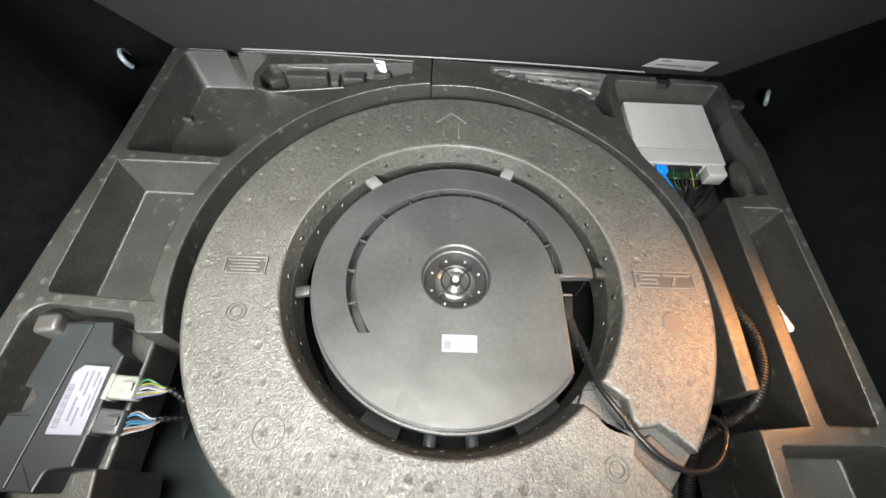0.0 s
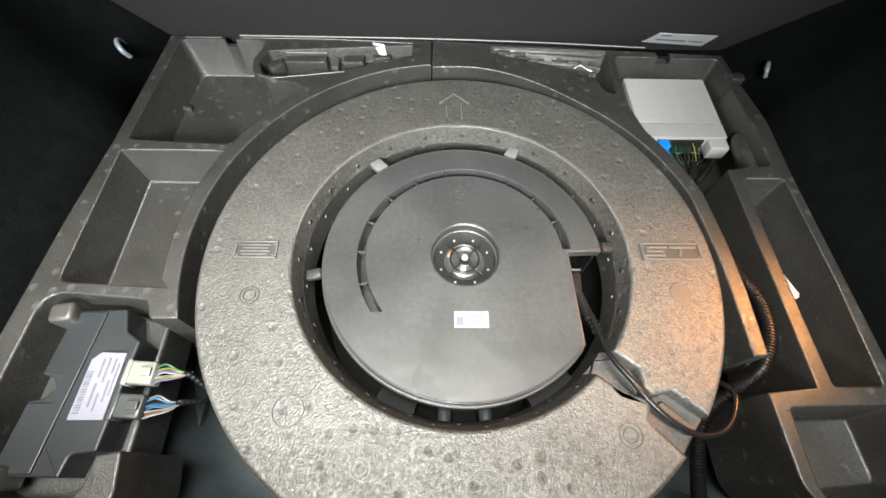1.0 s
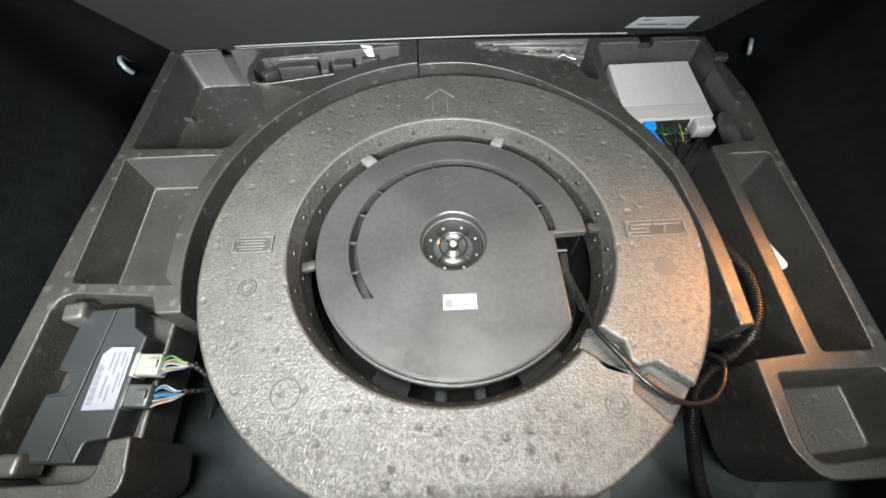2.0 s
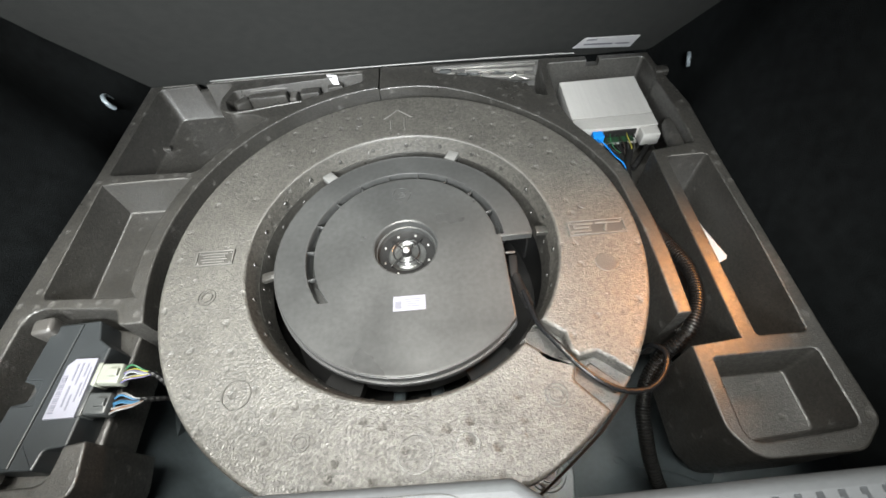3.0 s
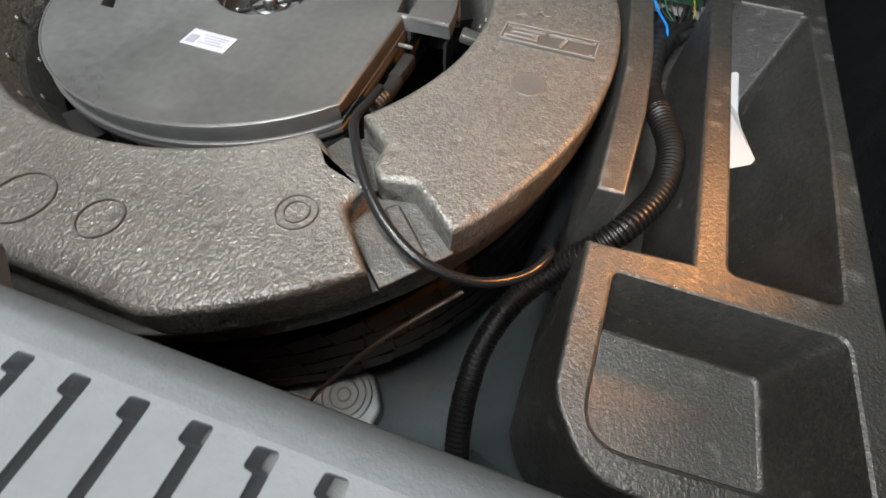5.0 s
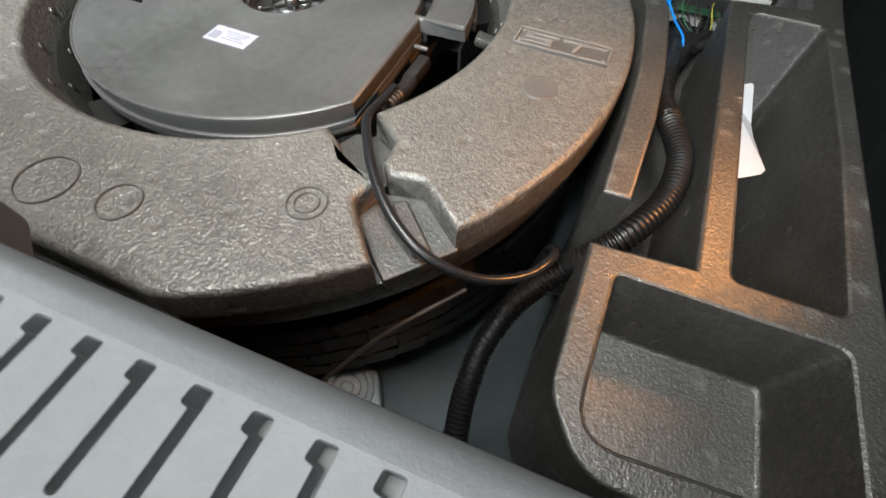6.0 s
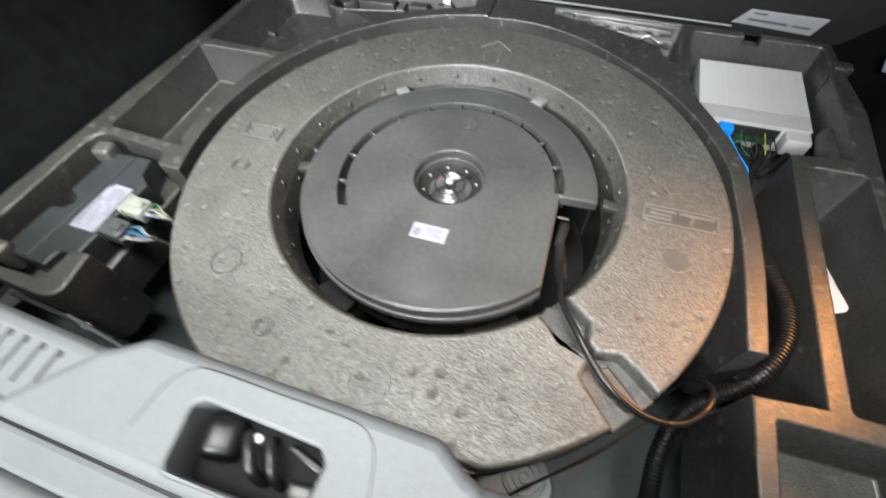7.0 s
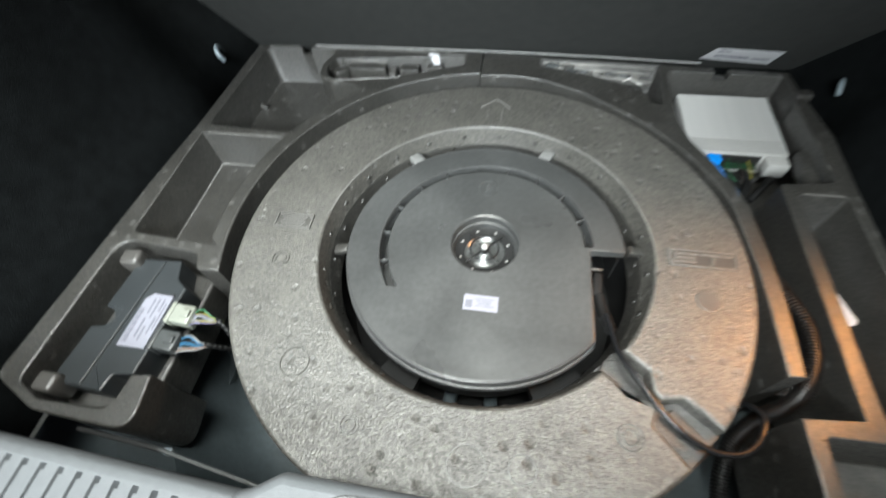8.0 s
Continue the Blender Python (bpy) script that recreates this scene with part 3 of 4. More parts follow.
for row, (z, h, count, twist) in enumerate(((-0.098, 0.0220, 64, 12), (-0.1240, 0.0220, 52, -5), (-0.1505, 0.0220, 52, 5), (-0.1765, 0.0220, 64, -12))):
    for k in range(count):
        a = 2 * math.pi * (k + 0.4 * (row % 2)) / count
        w = 2 * math.pi * 0.296 / count - 0.0013
        m = Matrix.Rotation(a, 4, "Z") @ Matrix.Rotation(radians(twist), 4, "X")
        box(Matrix.Translation((CX, CY, z)) @ Matrix.Rotation(a, 4, "Z") @ Vector((0.2945, 0, 0)), (0.006, w, h), 0.0, m, bm)
tagged(part("tread", bm, RUBBER, tyre), kind="stuff")
part("rim", lathe([(0.0, -0.16), (0.12, -0.165), (0.19, -0.15), (0.212, -0.105), (0.219, -0.09), (0.222, -0.1), (0.212, -0.2), (0.1, -0.19), (0.0, -0.185)], (CX, CY), 72), MATTE_BLACK, wheel)

# spokes glimpsed in the gap; the grey holds the light on the black wheel
for x in (-0.016, 0.036):
    part("spoke", box((x, -0.180, -0.128), (0.017, 0.050, 0.022), 0.006, pose(0, 0, 0, -8, 0, -5 if x < 0 else 6), seg=3), PAINT, wheel, "wheel spoke, coloured grey for the light on it")

# ---------------------------------------------------------------- foam ring round the subwoofer
ring = thing("foam_ring", (CX, CY, -0.066), "dark grey expanded foam ring seated on the spare wheel", "foam ring")
RO, RI = 0.3095, 0.2035
RX, RY = 0.0030, -0.0152
HX, HY = 0.0035, -0.0090
FLAT = -0.2985
notch_right = [(0.219, -0.1755, 0.004), (0.198, -0.1795, 0.005), (0.1905, -0.172, 0.005), (0.1885, -0.1515, 0.004)]
notch_left = [(0.157, -0.1675, 0.004), (0.167, -0.1785, 0.006), (0.188, -0.1805, 0.006), (0.1935, -0.188, 0.004), (0.1880, -0.204, 0.006)]
a_out_r, a_out_l = math.degrees(math.atan2(-0.2010 - RY, 0.2515 - RX)), math.degrees(math.atan2(-0.2385 - RY, 0.2190 - RX))
a_in_r, a_in_l = math.degrees(math.atan2(-0.1395 - HY, 0.173 - HX)), math.degrees(math.atan2(-0.158 - HY, 0.143 - HX))
TAPER = 0.0135
outer_arc = [(x, max(y, FLAT)) for x, y in arc(RX, RY, RO, a_out_r, a_out_l + 360, 150)]
inner_arc = arc(HX, HY, RI, a_in_l + 360, a_in_r, 120)
raw_l = rounded([(*outer_arc[-1], 0)] + notch_left[::-1] + [(*inner_arc[0], 0)], 0.004, ends=False)
raw_r = rounded([(*inner_arc[-1], 0)] + notch_right[::-1] + [(*outer_arc[0], 0)], 0.004, ends=False)
ring_outline = outer_arc + raw_l[1:-1] + inner_arc + raw_r[1:-1]
bm = slab(ring_outline, 0.0, -0.027, 0.0042)
for v in bm.verts:
    r = math.hypot(v.co.x - HX, v.co.y - HY)
    if v.co.z < -0.02 and r < RI + 0.0015:
        k = (r - TAPER * 0.48) / r
        v.co.x, v.co.y = HX + (v.co.x - HX) * k, HY + (v.co.y - HY) * k
body = part("ring_body", bm, FOAM, ring)
base_out = arc(RX, RY, RO - 0.0008, 0, 357.6, 149)
# lower half of the ring: shade below the top edge coloured in with darker foam
base = part("ring_base", slab(base_out, -0.0275, -0.058, 0.0012, [(arc(HX, HY, RI - TAPER * 0.5, 0, 357.6, 149), -0.058, TAPER * 0.5, True, 0.0004)], draft=-0.006), FOAM_DARK, ring)
# floor of the cable channel; darker foam puts the recess's shade into the colour
part("channel_floor", slab(rounded([(0.177, -0.168, 0.003), (0.194, -0.180, 0.004), (0.220, -0.174, 0.002), (0.2535, -0.2005, 0.002), (0.237, -0.2200, 0.002), (0.2225, -0.2370, 0.002), (0.186, -0.205, 0.002), (0.191, -0.188, 0.003)], 0.002), -0.0190, -0.0272, 0.0012), FOAM_DARK, ring)
part("channel_floor", slab(rounded([(0.150, -0.139, 0.003), (0.168, -0.137, 0.003), (0.1905, -0.150, 0.003), (0.1925, -0.172, 0.003), (0.189, -0.1835, 0.003), (0.166, -0.1805, 0.003), (0.154, -0.168, 0.003), (0.1405, -0.160, 0.003)], 0.002), -0.0200, -0.0272, 0.0015), FOAM_DARK, ring)
# steam vent marks round the inner wall
mark_me = finish(lathe([(0.0, 0.0010), (0.0026, 0.0008), (0.0034, -0.0004), (0.0, -0.0004)], (0, 0), 10), "vent_mark", FOAM_DARK)
for k in range(46):
    a = 360 / 46 * k + 2
    if abs((a - 322 + 180) % 360 - 180) < 11:
        continue
    zz = -0.016 if k % 2 else -0.038
    r = RI - 0.0002 - TAPER * (-zz / 0.056)
    piece("vent_mark", mark_me, pose(HX + r * math.cos(radians(a)), HY + r * math.sin(radians(a)), zz) @ pose(0, 0, 0, 0, 0, a) @ pose(0, 0, 0, 0, -76, 0), base)
# foam ledges, coloured black to carry the shade of the gap
for a0, a1 in ((-121, -107), (-66, -48), (28, 40), (140, 152)):
    part("ledge", lathe([(0.193, -0.050), (0.172, -0.052), (0.168, -0.055), (0.168, -0.068), (0.193, -0.068)], (HX, HY), 6, a0=a0, a1=a1), MATTE_BLACK, ring)
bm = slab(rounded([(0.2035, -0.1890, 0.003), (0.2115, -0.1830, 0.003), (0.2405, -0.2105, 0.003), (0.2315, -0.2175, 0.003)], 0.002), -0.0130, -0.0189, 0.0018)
# ramp in the darker foam too, as shaded inside the channel
part("cable_ramp", bm, FOAM_DARK, ring)


def ring_mark(x, y, r, w=0.0016, h=0.0012):
    return lathe([(r - w, -0.001), (r - w * 0.75, h), (r - w * 0.25, h), (r, -0.001)], (x, y), 40)


for x, y, r in ((0.0185, -0.2645, 0.0185), (-0.1755, -0.194, 0.0165), (0.0695, -0.2600, 0.0135)):
    part("moulded_ring", ring_mark(x, y, r, 0.0018, 0.0011), BADGE, ring)
for x, y, r in ((-0.0985, -0.2465, 0.010), (-0.0985, -0.2465, 0.0065), (-0.240, -0.070, 0.0115), (-0.240, -0.070, 0.0075), (0.166, -0.218, 0.0125), (0.166, -0.218, 0.008)):
    part("moulded_ring", ring_mark(x, y, r, 0.0018, 0.0011), BADGE, ring)
for x, y, r in ((0.2580, -0.0655, 0.0125), (-0.065, 0.233, 0.006), (0.251, 0.026, 0.005)):
    part("moulded_disc", disc((x, y), r, -0.002, 0.0011, 32, 0.0006), FOAM_SMOOTH, ring)
# highlight on the far lip of the hole, drawn as a paler bead
part("edge_highlight", tube([(HX + (RI + 0.0013) * math.cos(radians(a)), HY + (RI + 0.0013) * math.sin(radians(a)), -0.0012) for a in range(14, 176, 2)], 0.0012, 8, 1), RAISED, ring, "lighter bead as the highlight on the far inner edge")
# arrow towards the front of the car
bm = bmesh.new()
for x, y, w, d, turn in ((-0.0125, 0.250, 0.030, 0.0028, 42), (0.0105, 0.250, 0.030, 0.0028, -42), (0.010, 0.225, 0.0022, 0.03, 0), (-0.012, 0.225, 0.0022, 0.02, 0)):
    box((x, y, 0.0), (w, d, 0.0032), 0.0007, pose(0, 0, 0, 0, 0, turn), bm)
part("moulded_arrow", bm, RAISED, ring)


def badge(x, y, w, d, turn, bars):
    """A raised rectangular plate with a thin frame and slanted bars in place of writing."""
    m = pose(x, y, 0, 0, 0, turn)
    plate = part("badge_plate", box((x, y, -0.0002), (w, d, 0.003), 0.0006, pose(0, 0, 0, 0, 0, turn)), BADGE, ring)
    for ox, oy, sx, sy in ((0, d / 2 - 0.0008, w, 0.0018), (0, -d / 2 + 0.0008, w, 0.0018), (w / 2 - 0.0008, 0, 0.0018, d), (-w / 2 + 0.0008, 0, 0.0018, d)):
        part("frame_bar", box(m @ Vector((ox, oy, 0.0022)), (sx, sy, 0.0016), 0.0004, pose(0, 0, 0, 0, 0, turn)), RAISED, plate)
    for ox in (-1, 1):
        for oy in (-1, 1):
            q = m @ Vector((ox * (w / 2 - 0.004), oy * (d / 2 - 0.004), 0))
            part("corner_stud", disc((q.x, q.y), 0.0014, 0.0, 0.0026, 12, 0.0005), RAISED, plate)
    for ox, oy, sx, sy, skew in bars:
        part("raised_bar", box(m @ Vector((ox, oy, 0.0022)), (sx, sy, 0.0018), 0.0005, pose(0, 0, 0, 0, 0, turn + skew)), RAISED, plate)


badge(0.260, -0.0115, 0.073, 0.023, 0, ((-0.017, 0.0055, 0.026, 0.0028, 0), (-0.019, 0.0, 0.022, 0.0028, 0), (-0.021, -0.0055, 0.026, 0.0028, 0), (-0.028, 0.0028, 0.003, 0.006, -15), (-0.010, -0.0028, 0.003, 0.006, -15),
                                       (0.015, 0.0055, 0.032, 0.0028, 0), (0.011, -0.002, 0.0032, 0.012, -20)))
badge(-0.2435, -0.0115, 0.050, 0.023, 0, [(-0.001, 0.006 - 0.0042 * k, 0.036 - 0.006 * (k % 2), 0.0018, 0) for k in range(4)])

# ---------------------------------------------------------------- subwoofer
sub = thing("subwoofer", (0.006, -0.018, -0.066), "round black plastic subwoofer enclosure in the foam ring", "subwoofer")
AX, AY = 0.008, -0.015
SX, SY, SR = 0.006, -0.018, 0.1722


def sub_outline(r, cut):
    a1 = 360 - math.degrees(math.acos((cut - SX) / r)) if abs(cut - SX) < r else 320
    return arc(SX, SY, r, 3.2, a1, 110) + [(cut - 0.0025, -0.0105)]


groove_out = arc(AX, AY, 0.1325, 4, 214, 60)
groove_in = arc(AX, AY, 0.1225, 217, 4, 60)
hub_ring = arc(AX, AY + 0.001, 0.0412, 0, 354, 59)
lid = part("lid", slab(rounded([(*p, 0) for p in sub_outline(SR, 0.1395)], 0), 0.0, -0.0125, 0.003, [(groove_out + groove_in, -0.011, 0.0, True, 0.0012), (hub_ring, -0.014, 0.0, True, 0.003)]), SHELL, sub)
rib_me = finish(box((0, 0, 0), (0.0105, 0.0009, 0.0105), 0.0), "groove_rib", SHELL)
for k in range(10):
    a = radians(23 + 19.4 * k)
    piece("groove_rib", rib_me, pose(AX + 0.1275 * math.cos(a), AY + 0.1275 * math.sin(a), -0.0058, 0, 0, math.degrees(a)), lid)


def notched(r, cut, deg, y):
    """The enclosure's outline with the duct's mouth left open."""
    return arc(SX, SY, r, deg, 360 - math.degrees(math.acos((cut - SX) / r)), 110) + [(cut - 0.0025, -0.0105), (cut - 0.0025, y)]


for z in (-0.0128, -0.0175):
    part("flange", slab(notched(SR + 0.0028, 0.1405, 14, 0.022), z, z - 0.0038, 0.0012, [(arc(AX, AY + 0.001, 0.0404, 0, 354, 59), z - 0.0038, 0.0, True, 0.0005), (arc(AX, AY, 0.1345, 3, 215.5, 60) + arc(AX, AY, 0.1205, 218, 3, 60), z - 0.0038, 0.0, True, 0.0005)]), SHELL_GLOSS, sub)
tub_outline = arc(SX, SY, SR - 0.003, 24, 360 - math.degrees(math.acos((0.137 - SX) / (SR - 0.003))), 110) + [(0.1345, -0.0105), (0.1345, 0.0500)]
part("inner_body", slab(notched(SR - 0.004, 0.1365, 24, 0.050), -0.0127, -0.0305, 0.001, [(groove_out + groove_in, -0.027, 0.0004, False, 0.0006), (arc(AX, AY + 0.001, 0.0394, 0, 354, 59), -0.03, 0.0, True, 0.0005)]), SHELL, sub)
part("tub", slab(tub_outline, -0.031, -0.064, 0.001, [(arc(AX, AY + 0.001, 0.038, 0, 354, 59), -0.05, 0.004, False, 0.001)]), SHELL, sub)
part("hub_wall", lathe([(0.0420, -0.0115), (0.0392, -0.0125), (0.0382, -0.022), (0.0402, -0.022)], (AX, AY + 0.001), 60), SHELL, sub)
spk = part("basket", lathe([(0.0382, -0.0200), (0.0260, -0.0205), (0.0255, -0.0235), (0.0382, -0.0235)], (AX, AY + 0.001), 60), SHELL_DARK, sub)
part("cone", lathe([(0.0258, -0.0225), (0.0215, -0.0275), (0.0185, -0.0285), (0.0150, -0.0260), (0.0105, -0.0205), (0.005, -0.0175), (0.0, -0.0170), (0.0, -0.037), (0.026, -0.037)], (AX, AY + 0.001), 48), DOME, sub, "shiny grey speaker dome", 60)
part("spoke_ring", lathe([(0.0190, -0.0135), (0.0178, -0.0120), (0.0166, -0.0135), (0.0178, -0.0150)], (AX, AY + 0.001), 48), SHELL_DARK, sub)
spoke_me = finish(box((0.0165, 0, 0), (0.026, 0.0022, 0.0035), 0.0006), "spoke", SHELL_DARK)
screw_me = finish(disc((0, 0), 0.0014, -0.001, 0.0011, 12, 0.0003), "screw", ALUMINIUM)
for k in range(4):
    a = 45 + 90 * k
    piece("spoke", spoke_me, pose(AX, AY + 0.001, -0.0155, 0, 0, a), sub)
for k in range(8):
    a = radians(22.5 + 45 * k)
    piece("screw", screw_me, pose(AX + 0.0320 * math.cos(a), AY + 0.001 + 0.0320 * math.sin(a), -0.0198), spk, "bright steel screw")
cap_ob = part("centre_cap", lathe([(0.0, -0.0095), (0.0055, -0.0100), (0.0068, -0.0125), (0.0068, -0.018), (0.0, -0.018)], (AX, AY + 0.001), 28), SHELL_DARK, sub)
part("nut", lathe([(0.0, -0.0055), (0.0024, -0.0058), (0.0042, -0.0078), (0.0046, -0.0105), (0.0, -0.0105)], (AX, AY + 0.001), 16), ALUMINIUM, cap_ob, "bright domed nut")
lab = part("sticker", box((0.0125, -0.0988, 0.0004), (0.0395, 0.0195, 0.0006), 0.0, pose(0, 0, 0, 0, 0, 0)), PAPER, sub, "small white barcode sticker")
bars = [(-0.0135, -0.002, 0.008, 0.010)] + [(0.004, 0.005 - 0.003 * k, 0.022 - 0.004 * (k % 3), 0.0011) for k in range(4)]
for ox, oy, w, d in bars:
    part("print_bar", box((0.0125 + ox, -0.0988 + oy, 0.00075), (w, d, 0.0003), 0.0), INK, lab)
part("emblem", ring_mark(0.0035, 0.0765, 0.0135, 0.0013, 0.0012), SHELL, lid)
for ox, oy, w, d in ((-0.003, 0, 0.0014, 0.012), (0.000, 0.0045, 0.006, 0.0014), (0.001, 0, 0.006, 0.0014), (0.000, -0.0045, 0.006, 0.0014), (0.0045, 0, 0.0014, 0.008)):
    part("emblem_bar", box((0.0035 + ox, 0.0765 + oy, 0.0), (w, d, 0.0024), 0.0004), SHELL, lid)
part("vent_cap", lathe([(0.0036, -0.001), (0.0034, 0.0014), (0.0024, 0.0014), (0.0020, -0.0002), (0.0, -0.0002), (0.0, -0.001)], (-0.0495, 0.004), 20), SHELL, lid)
part("rim_bead", tube([(x, y, -0.0008) for x, y in sub_outline(SR - 0.0009, 0.1386)[::2]], 0.0011, 8, 1), SHELL_GLOSS, lid)
part("groove_lip", tube([(AX + 0.1338 * math.cos(radians(a)), AY + 0.1338 * math.sin(radians(a)), 0.0001) for a in range(8, 206, 3)], 0.0008, 8, 1), SHELL_GLOSS, lid)
# mouth of the duct at the end of the spiral
part("duct_lip", box((0.1585, -0.0085, -0.002), (0.038, 0.003, 0.003), 0.0008), SHELL, sub)
part("duct_bar", box((0.1465, -0.0285, -0.014), (0.013, 0.003, 0.003), 0.001), FOAM_SMOOTH, sub)
part("duct_wall", lathe([(SR - 0.0055, -0.020), (SR - 0.003, -0.020), (SR - 0.003, -0.064), (SR - 0.0055, -0.064)], (SX, SY), 8, a0=3.4, a1=25), MATTE_BLACK, sub)
# the two far clips are paler: the light on them is in their colour
for a, z in ((128.5, -0.012), (67, -0.012), (186.5, -0.015), (5.5, -0.014)):
    ca, sa = math.cos(radians(a)), math.sin(radians(a))
    part("clip", box((AX + 0.1865 * ca, AY + 0.1865 * sa, z), (0.024, 0.017, 0.010) if 10 < a < 150 else (0.019, 0.013, 0.008), 0.002, pose(0, 0, 0, 0, 12, a)), CLIP if 10 < a < 150 else FOAM_DARK, sub)
plug = part("plug", box((0.1490, -0.044, -0.027), (0.011, 0.034, 0.013), 0.003, pose(0, 0, 0, 4, 0, -4)), MATTE_BLACK, sub)
part("plug_boot", tube([(0.150, -0.058, -0.026), (0.1525, -0.076, -0.022), (0.155, -0.092, -0.0155)], 0.0062, 12), SHELL_DARK, plug)
part("cable_gland", tube([(0.1535, -0.080, -0.0205), (0.1560, -0.097, -0.0130), (0.1580, -0.112, -0.0085)], 0.0058, 12, 8, ribs=0.006, rib_depth=0.0014), SHELL_DARK, plug)

sub.location += Vector((0.0005, 0.0030, -0.0080))

# ---------------------------------------------------------------- cables
lead = thing("speaker_cable", (0.245, -0.217, -0.016), "dark grey round cable from the subwoofer across the foam", "cable")
part("sheath", tube([(0.154, -0.088, -0.016), (0.157, -0.110, -0.010), (0.162, -0.140, -0.001), (0.178, -0.167, 0.003), (0.196, -0.190, 0.000), (0.218, -0.208, -0.005), (0.243, -0.217, -0.012), (0.272, -0.213, -0.020),
                     (0.295, -0.195, -0.028), (0.306, -0.172, -0.034), (0.302, -0.155, -0.055), (0.298, -0.150, -0.10), (0.30, -0.15, -0.16)], 0.0032, 12), CABLE, lead)
hose = thing("corrugated_conduit", (0.33, -0.16, -0.05), "black corrugated cable conduit between the foam walls", "conduit")
part("conduit_hose", tube([(0.352, -0.022, -0.026), (0.356, -0.040, -0.022), (0.364, -0.072, -0.020), (0.360, -0.110, -0.020), (0.345, -0.142, -0.024), (0.330, -0.158, -0.036),
                           (0.313, -0.168, -0.056), (0.294, -0.190, -0.078), (0.284, -0.220, -0.093), (0.283, -0.248, -0.106), (0.287, -0.275, -0.125), (0.296, -0.300, -0.145), (0.310, -0.326, -0.16)], 0.0088, 16, 16, ribs=0.0036, rib_depth=0.0016), CONDUIT, hose)
part("tape_wrap", tube([(0.352, 0.17, -0.066), (0.352, 0.12, -0.060), (0.348, 0.06, -0.045), (0.346, 0.005, -0.032), (0.352, -0.022, -0.026), (0.3545, -0.034, -0.0235)], 0.0092, 14, 10, ribs=0.016, rib_depth=0.0005), CONDUIT, hose, "black cloth tape wrapping")
wire = thing("thin_wire", (0.19, -0.27, -0.14), "thin brown wire hanging from the spare wheel", "wire")
part("strand", tube([(0.262, -0.205, -0.055), (0.225, -0.243, -0.075), (0.195, -0.268, -0.115), (0.170, -0.288, -0.16), (0.158, -0.298, -0.22)], 0.0017, 8), WIRE["brown"], wire)

# ---------------------------------------------------------------- amplifier
amp = thing("amplifier", (0.355, 0.28, -0.085), "silver finned aluminium amplifier box in the foam bay", "amplifier")
AT = -0.043
part("case", box((0.3545, 0.270, AT - 0.019), (0.136, 0.134, 0.036), 0.0015, pose(0, 0, 0, 0, 0, 0)), ALUMINIUM, amp)
part("front_ledge", box((0.3545, 0.218, AT + 0.0005), (0.136, 0.029, 0.003), 0.0008), ALUMINIUM, amp)
fin_me = finish(box((0, 0, 0), (0.136, 0.0014, 0.003), 0.0004), "cooling_fin", ALUMINIUM)
for k in range(34):
    piece("cooling_fin", fin_me, pose(0.3545, 0.2355 + 0.003 * k, AT + 0.0008), amp)
part("embossed_mark", box((0.358, 0.219, AT + 0.0021), (0.012, 0.003, 0.0008), 0.0003), ALUMINIUM, amp)
part("socket_recess", box((0.358, 0.2020, AT - 0.012), (0.060, 0.004, 0.018), 0.001), SHELL_DARK, amp)
part("circuit_board", box((0.358, 0.195, AT - 0.016), (0.050, 0.014, 0.0016), 0.0003), BOARD_GREEN, amp, "green circuit board edge")
part("white_socket", box((0.4075, 0.194, AT - 0.013), (0.030, 0.022, 0.024), 0.003), ALUMINIUM, amp, "pale grey socket housing")
rng = random.Random(9)
for k, colour in enumerate(("black", "black", "green", "black", "black", "brown", "black", "yellow", "black", "black")):
    x = 0.334 + 0.0054 * k
    part("lead", tube([(x, 0.2005, AT - 0.010 + rng.uniform(-0.003, 0.003)), (x + rng.uniform(-0.003, 0.005), 0.188, AT - 0.010), (x + 0.006, 0.178, AT - 0.022), (0.372 + rng.uniform(-0.01, 0.01), 0.168, AT - 0.034)], 0.0007, 6, 5), WIRE[colour], amp)
bplug = part("blue_plug", box((0.3215, 0.1935, AT - 0.007), (0.018, 0.015, 0.014), 0.002), BLUE, amp, "bright blue plug")
part("latch", box((0.3215, 0.1865, AT - 0.002), (0.007, 0.006, 0.004), 0.001), BLUE, bplug)
blead = thing("blue_lead", (0.331, 0.16, -0.06), "thin bright blue coaxial lead below the amplifier", "cable")
part("sheath", tube([(0.327, 0.204, -0.046), (0.334, 0.190, -0.046), (0.346, 0.166, -0.051), (0.3575, 0.1445, -0.054), (0.361, 0.134, -0.066), (0.362, 0.128, -0.085)], 0.0011, 8), BLUE, blead)
loom = thing("wiring_loom", (0.365, 0.15, -0.08), "black taped wiring loom behind the amplifier", "wiring loom")
for pts, r in (([(0.35, 0.197, -0.066), (0.362, 0.175, -0.066), (0.362, 0.14, -0.066), (0.352, 0.10, -0.06)], 0.008), ([(0.375, 0.200, -0.062), (0.378, 0.178, -0.06), (0.366, 0.15, -0.058), (0.354, 0.11, -0.058)], 0.006),
               ([(0.40, 0.17, -0.045), (0.384, 0.150, -0.050), (0.366, 0.132, -0.055)], 0.005)):
    part("taped_branch", tube(pts, r, 10, 8, ribs=0.007, rib_depth=0.0006), MATTE_BLACK, loom)

amp.location += Vector((0.0060, 0.0085, 0.0055))
loom.location += Vector((0.0040, 0.0080, -0.0060))

# ---------------------------------------------------------------- control module
mod = thing("control_module", (-0.405, -0.165, -0.056), "slate grey plastic control module in the foam pocket", "control module")
MZ = -0.019
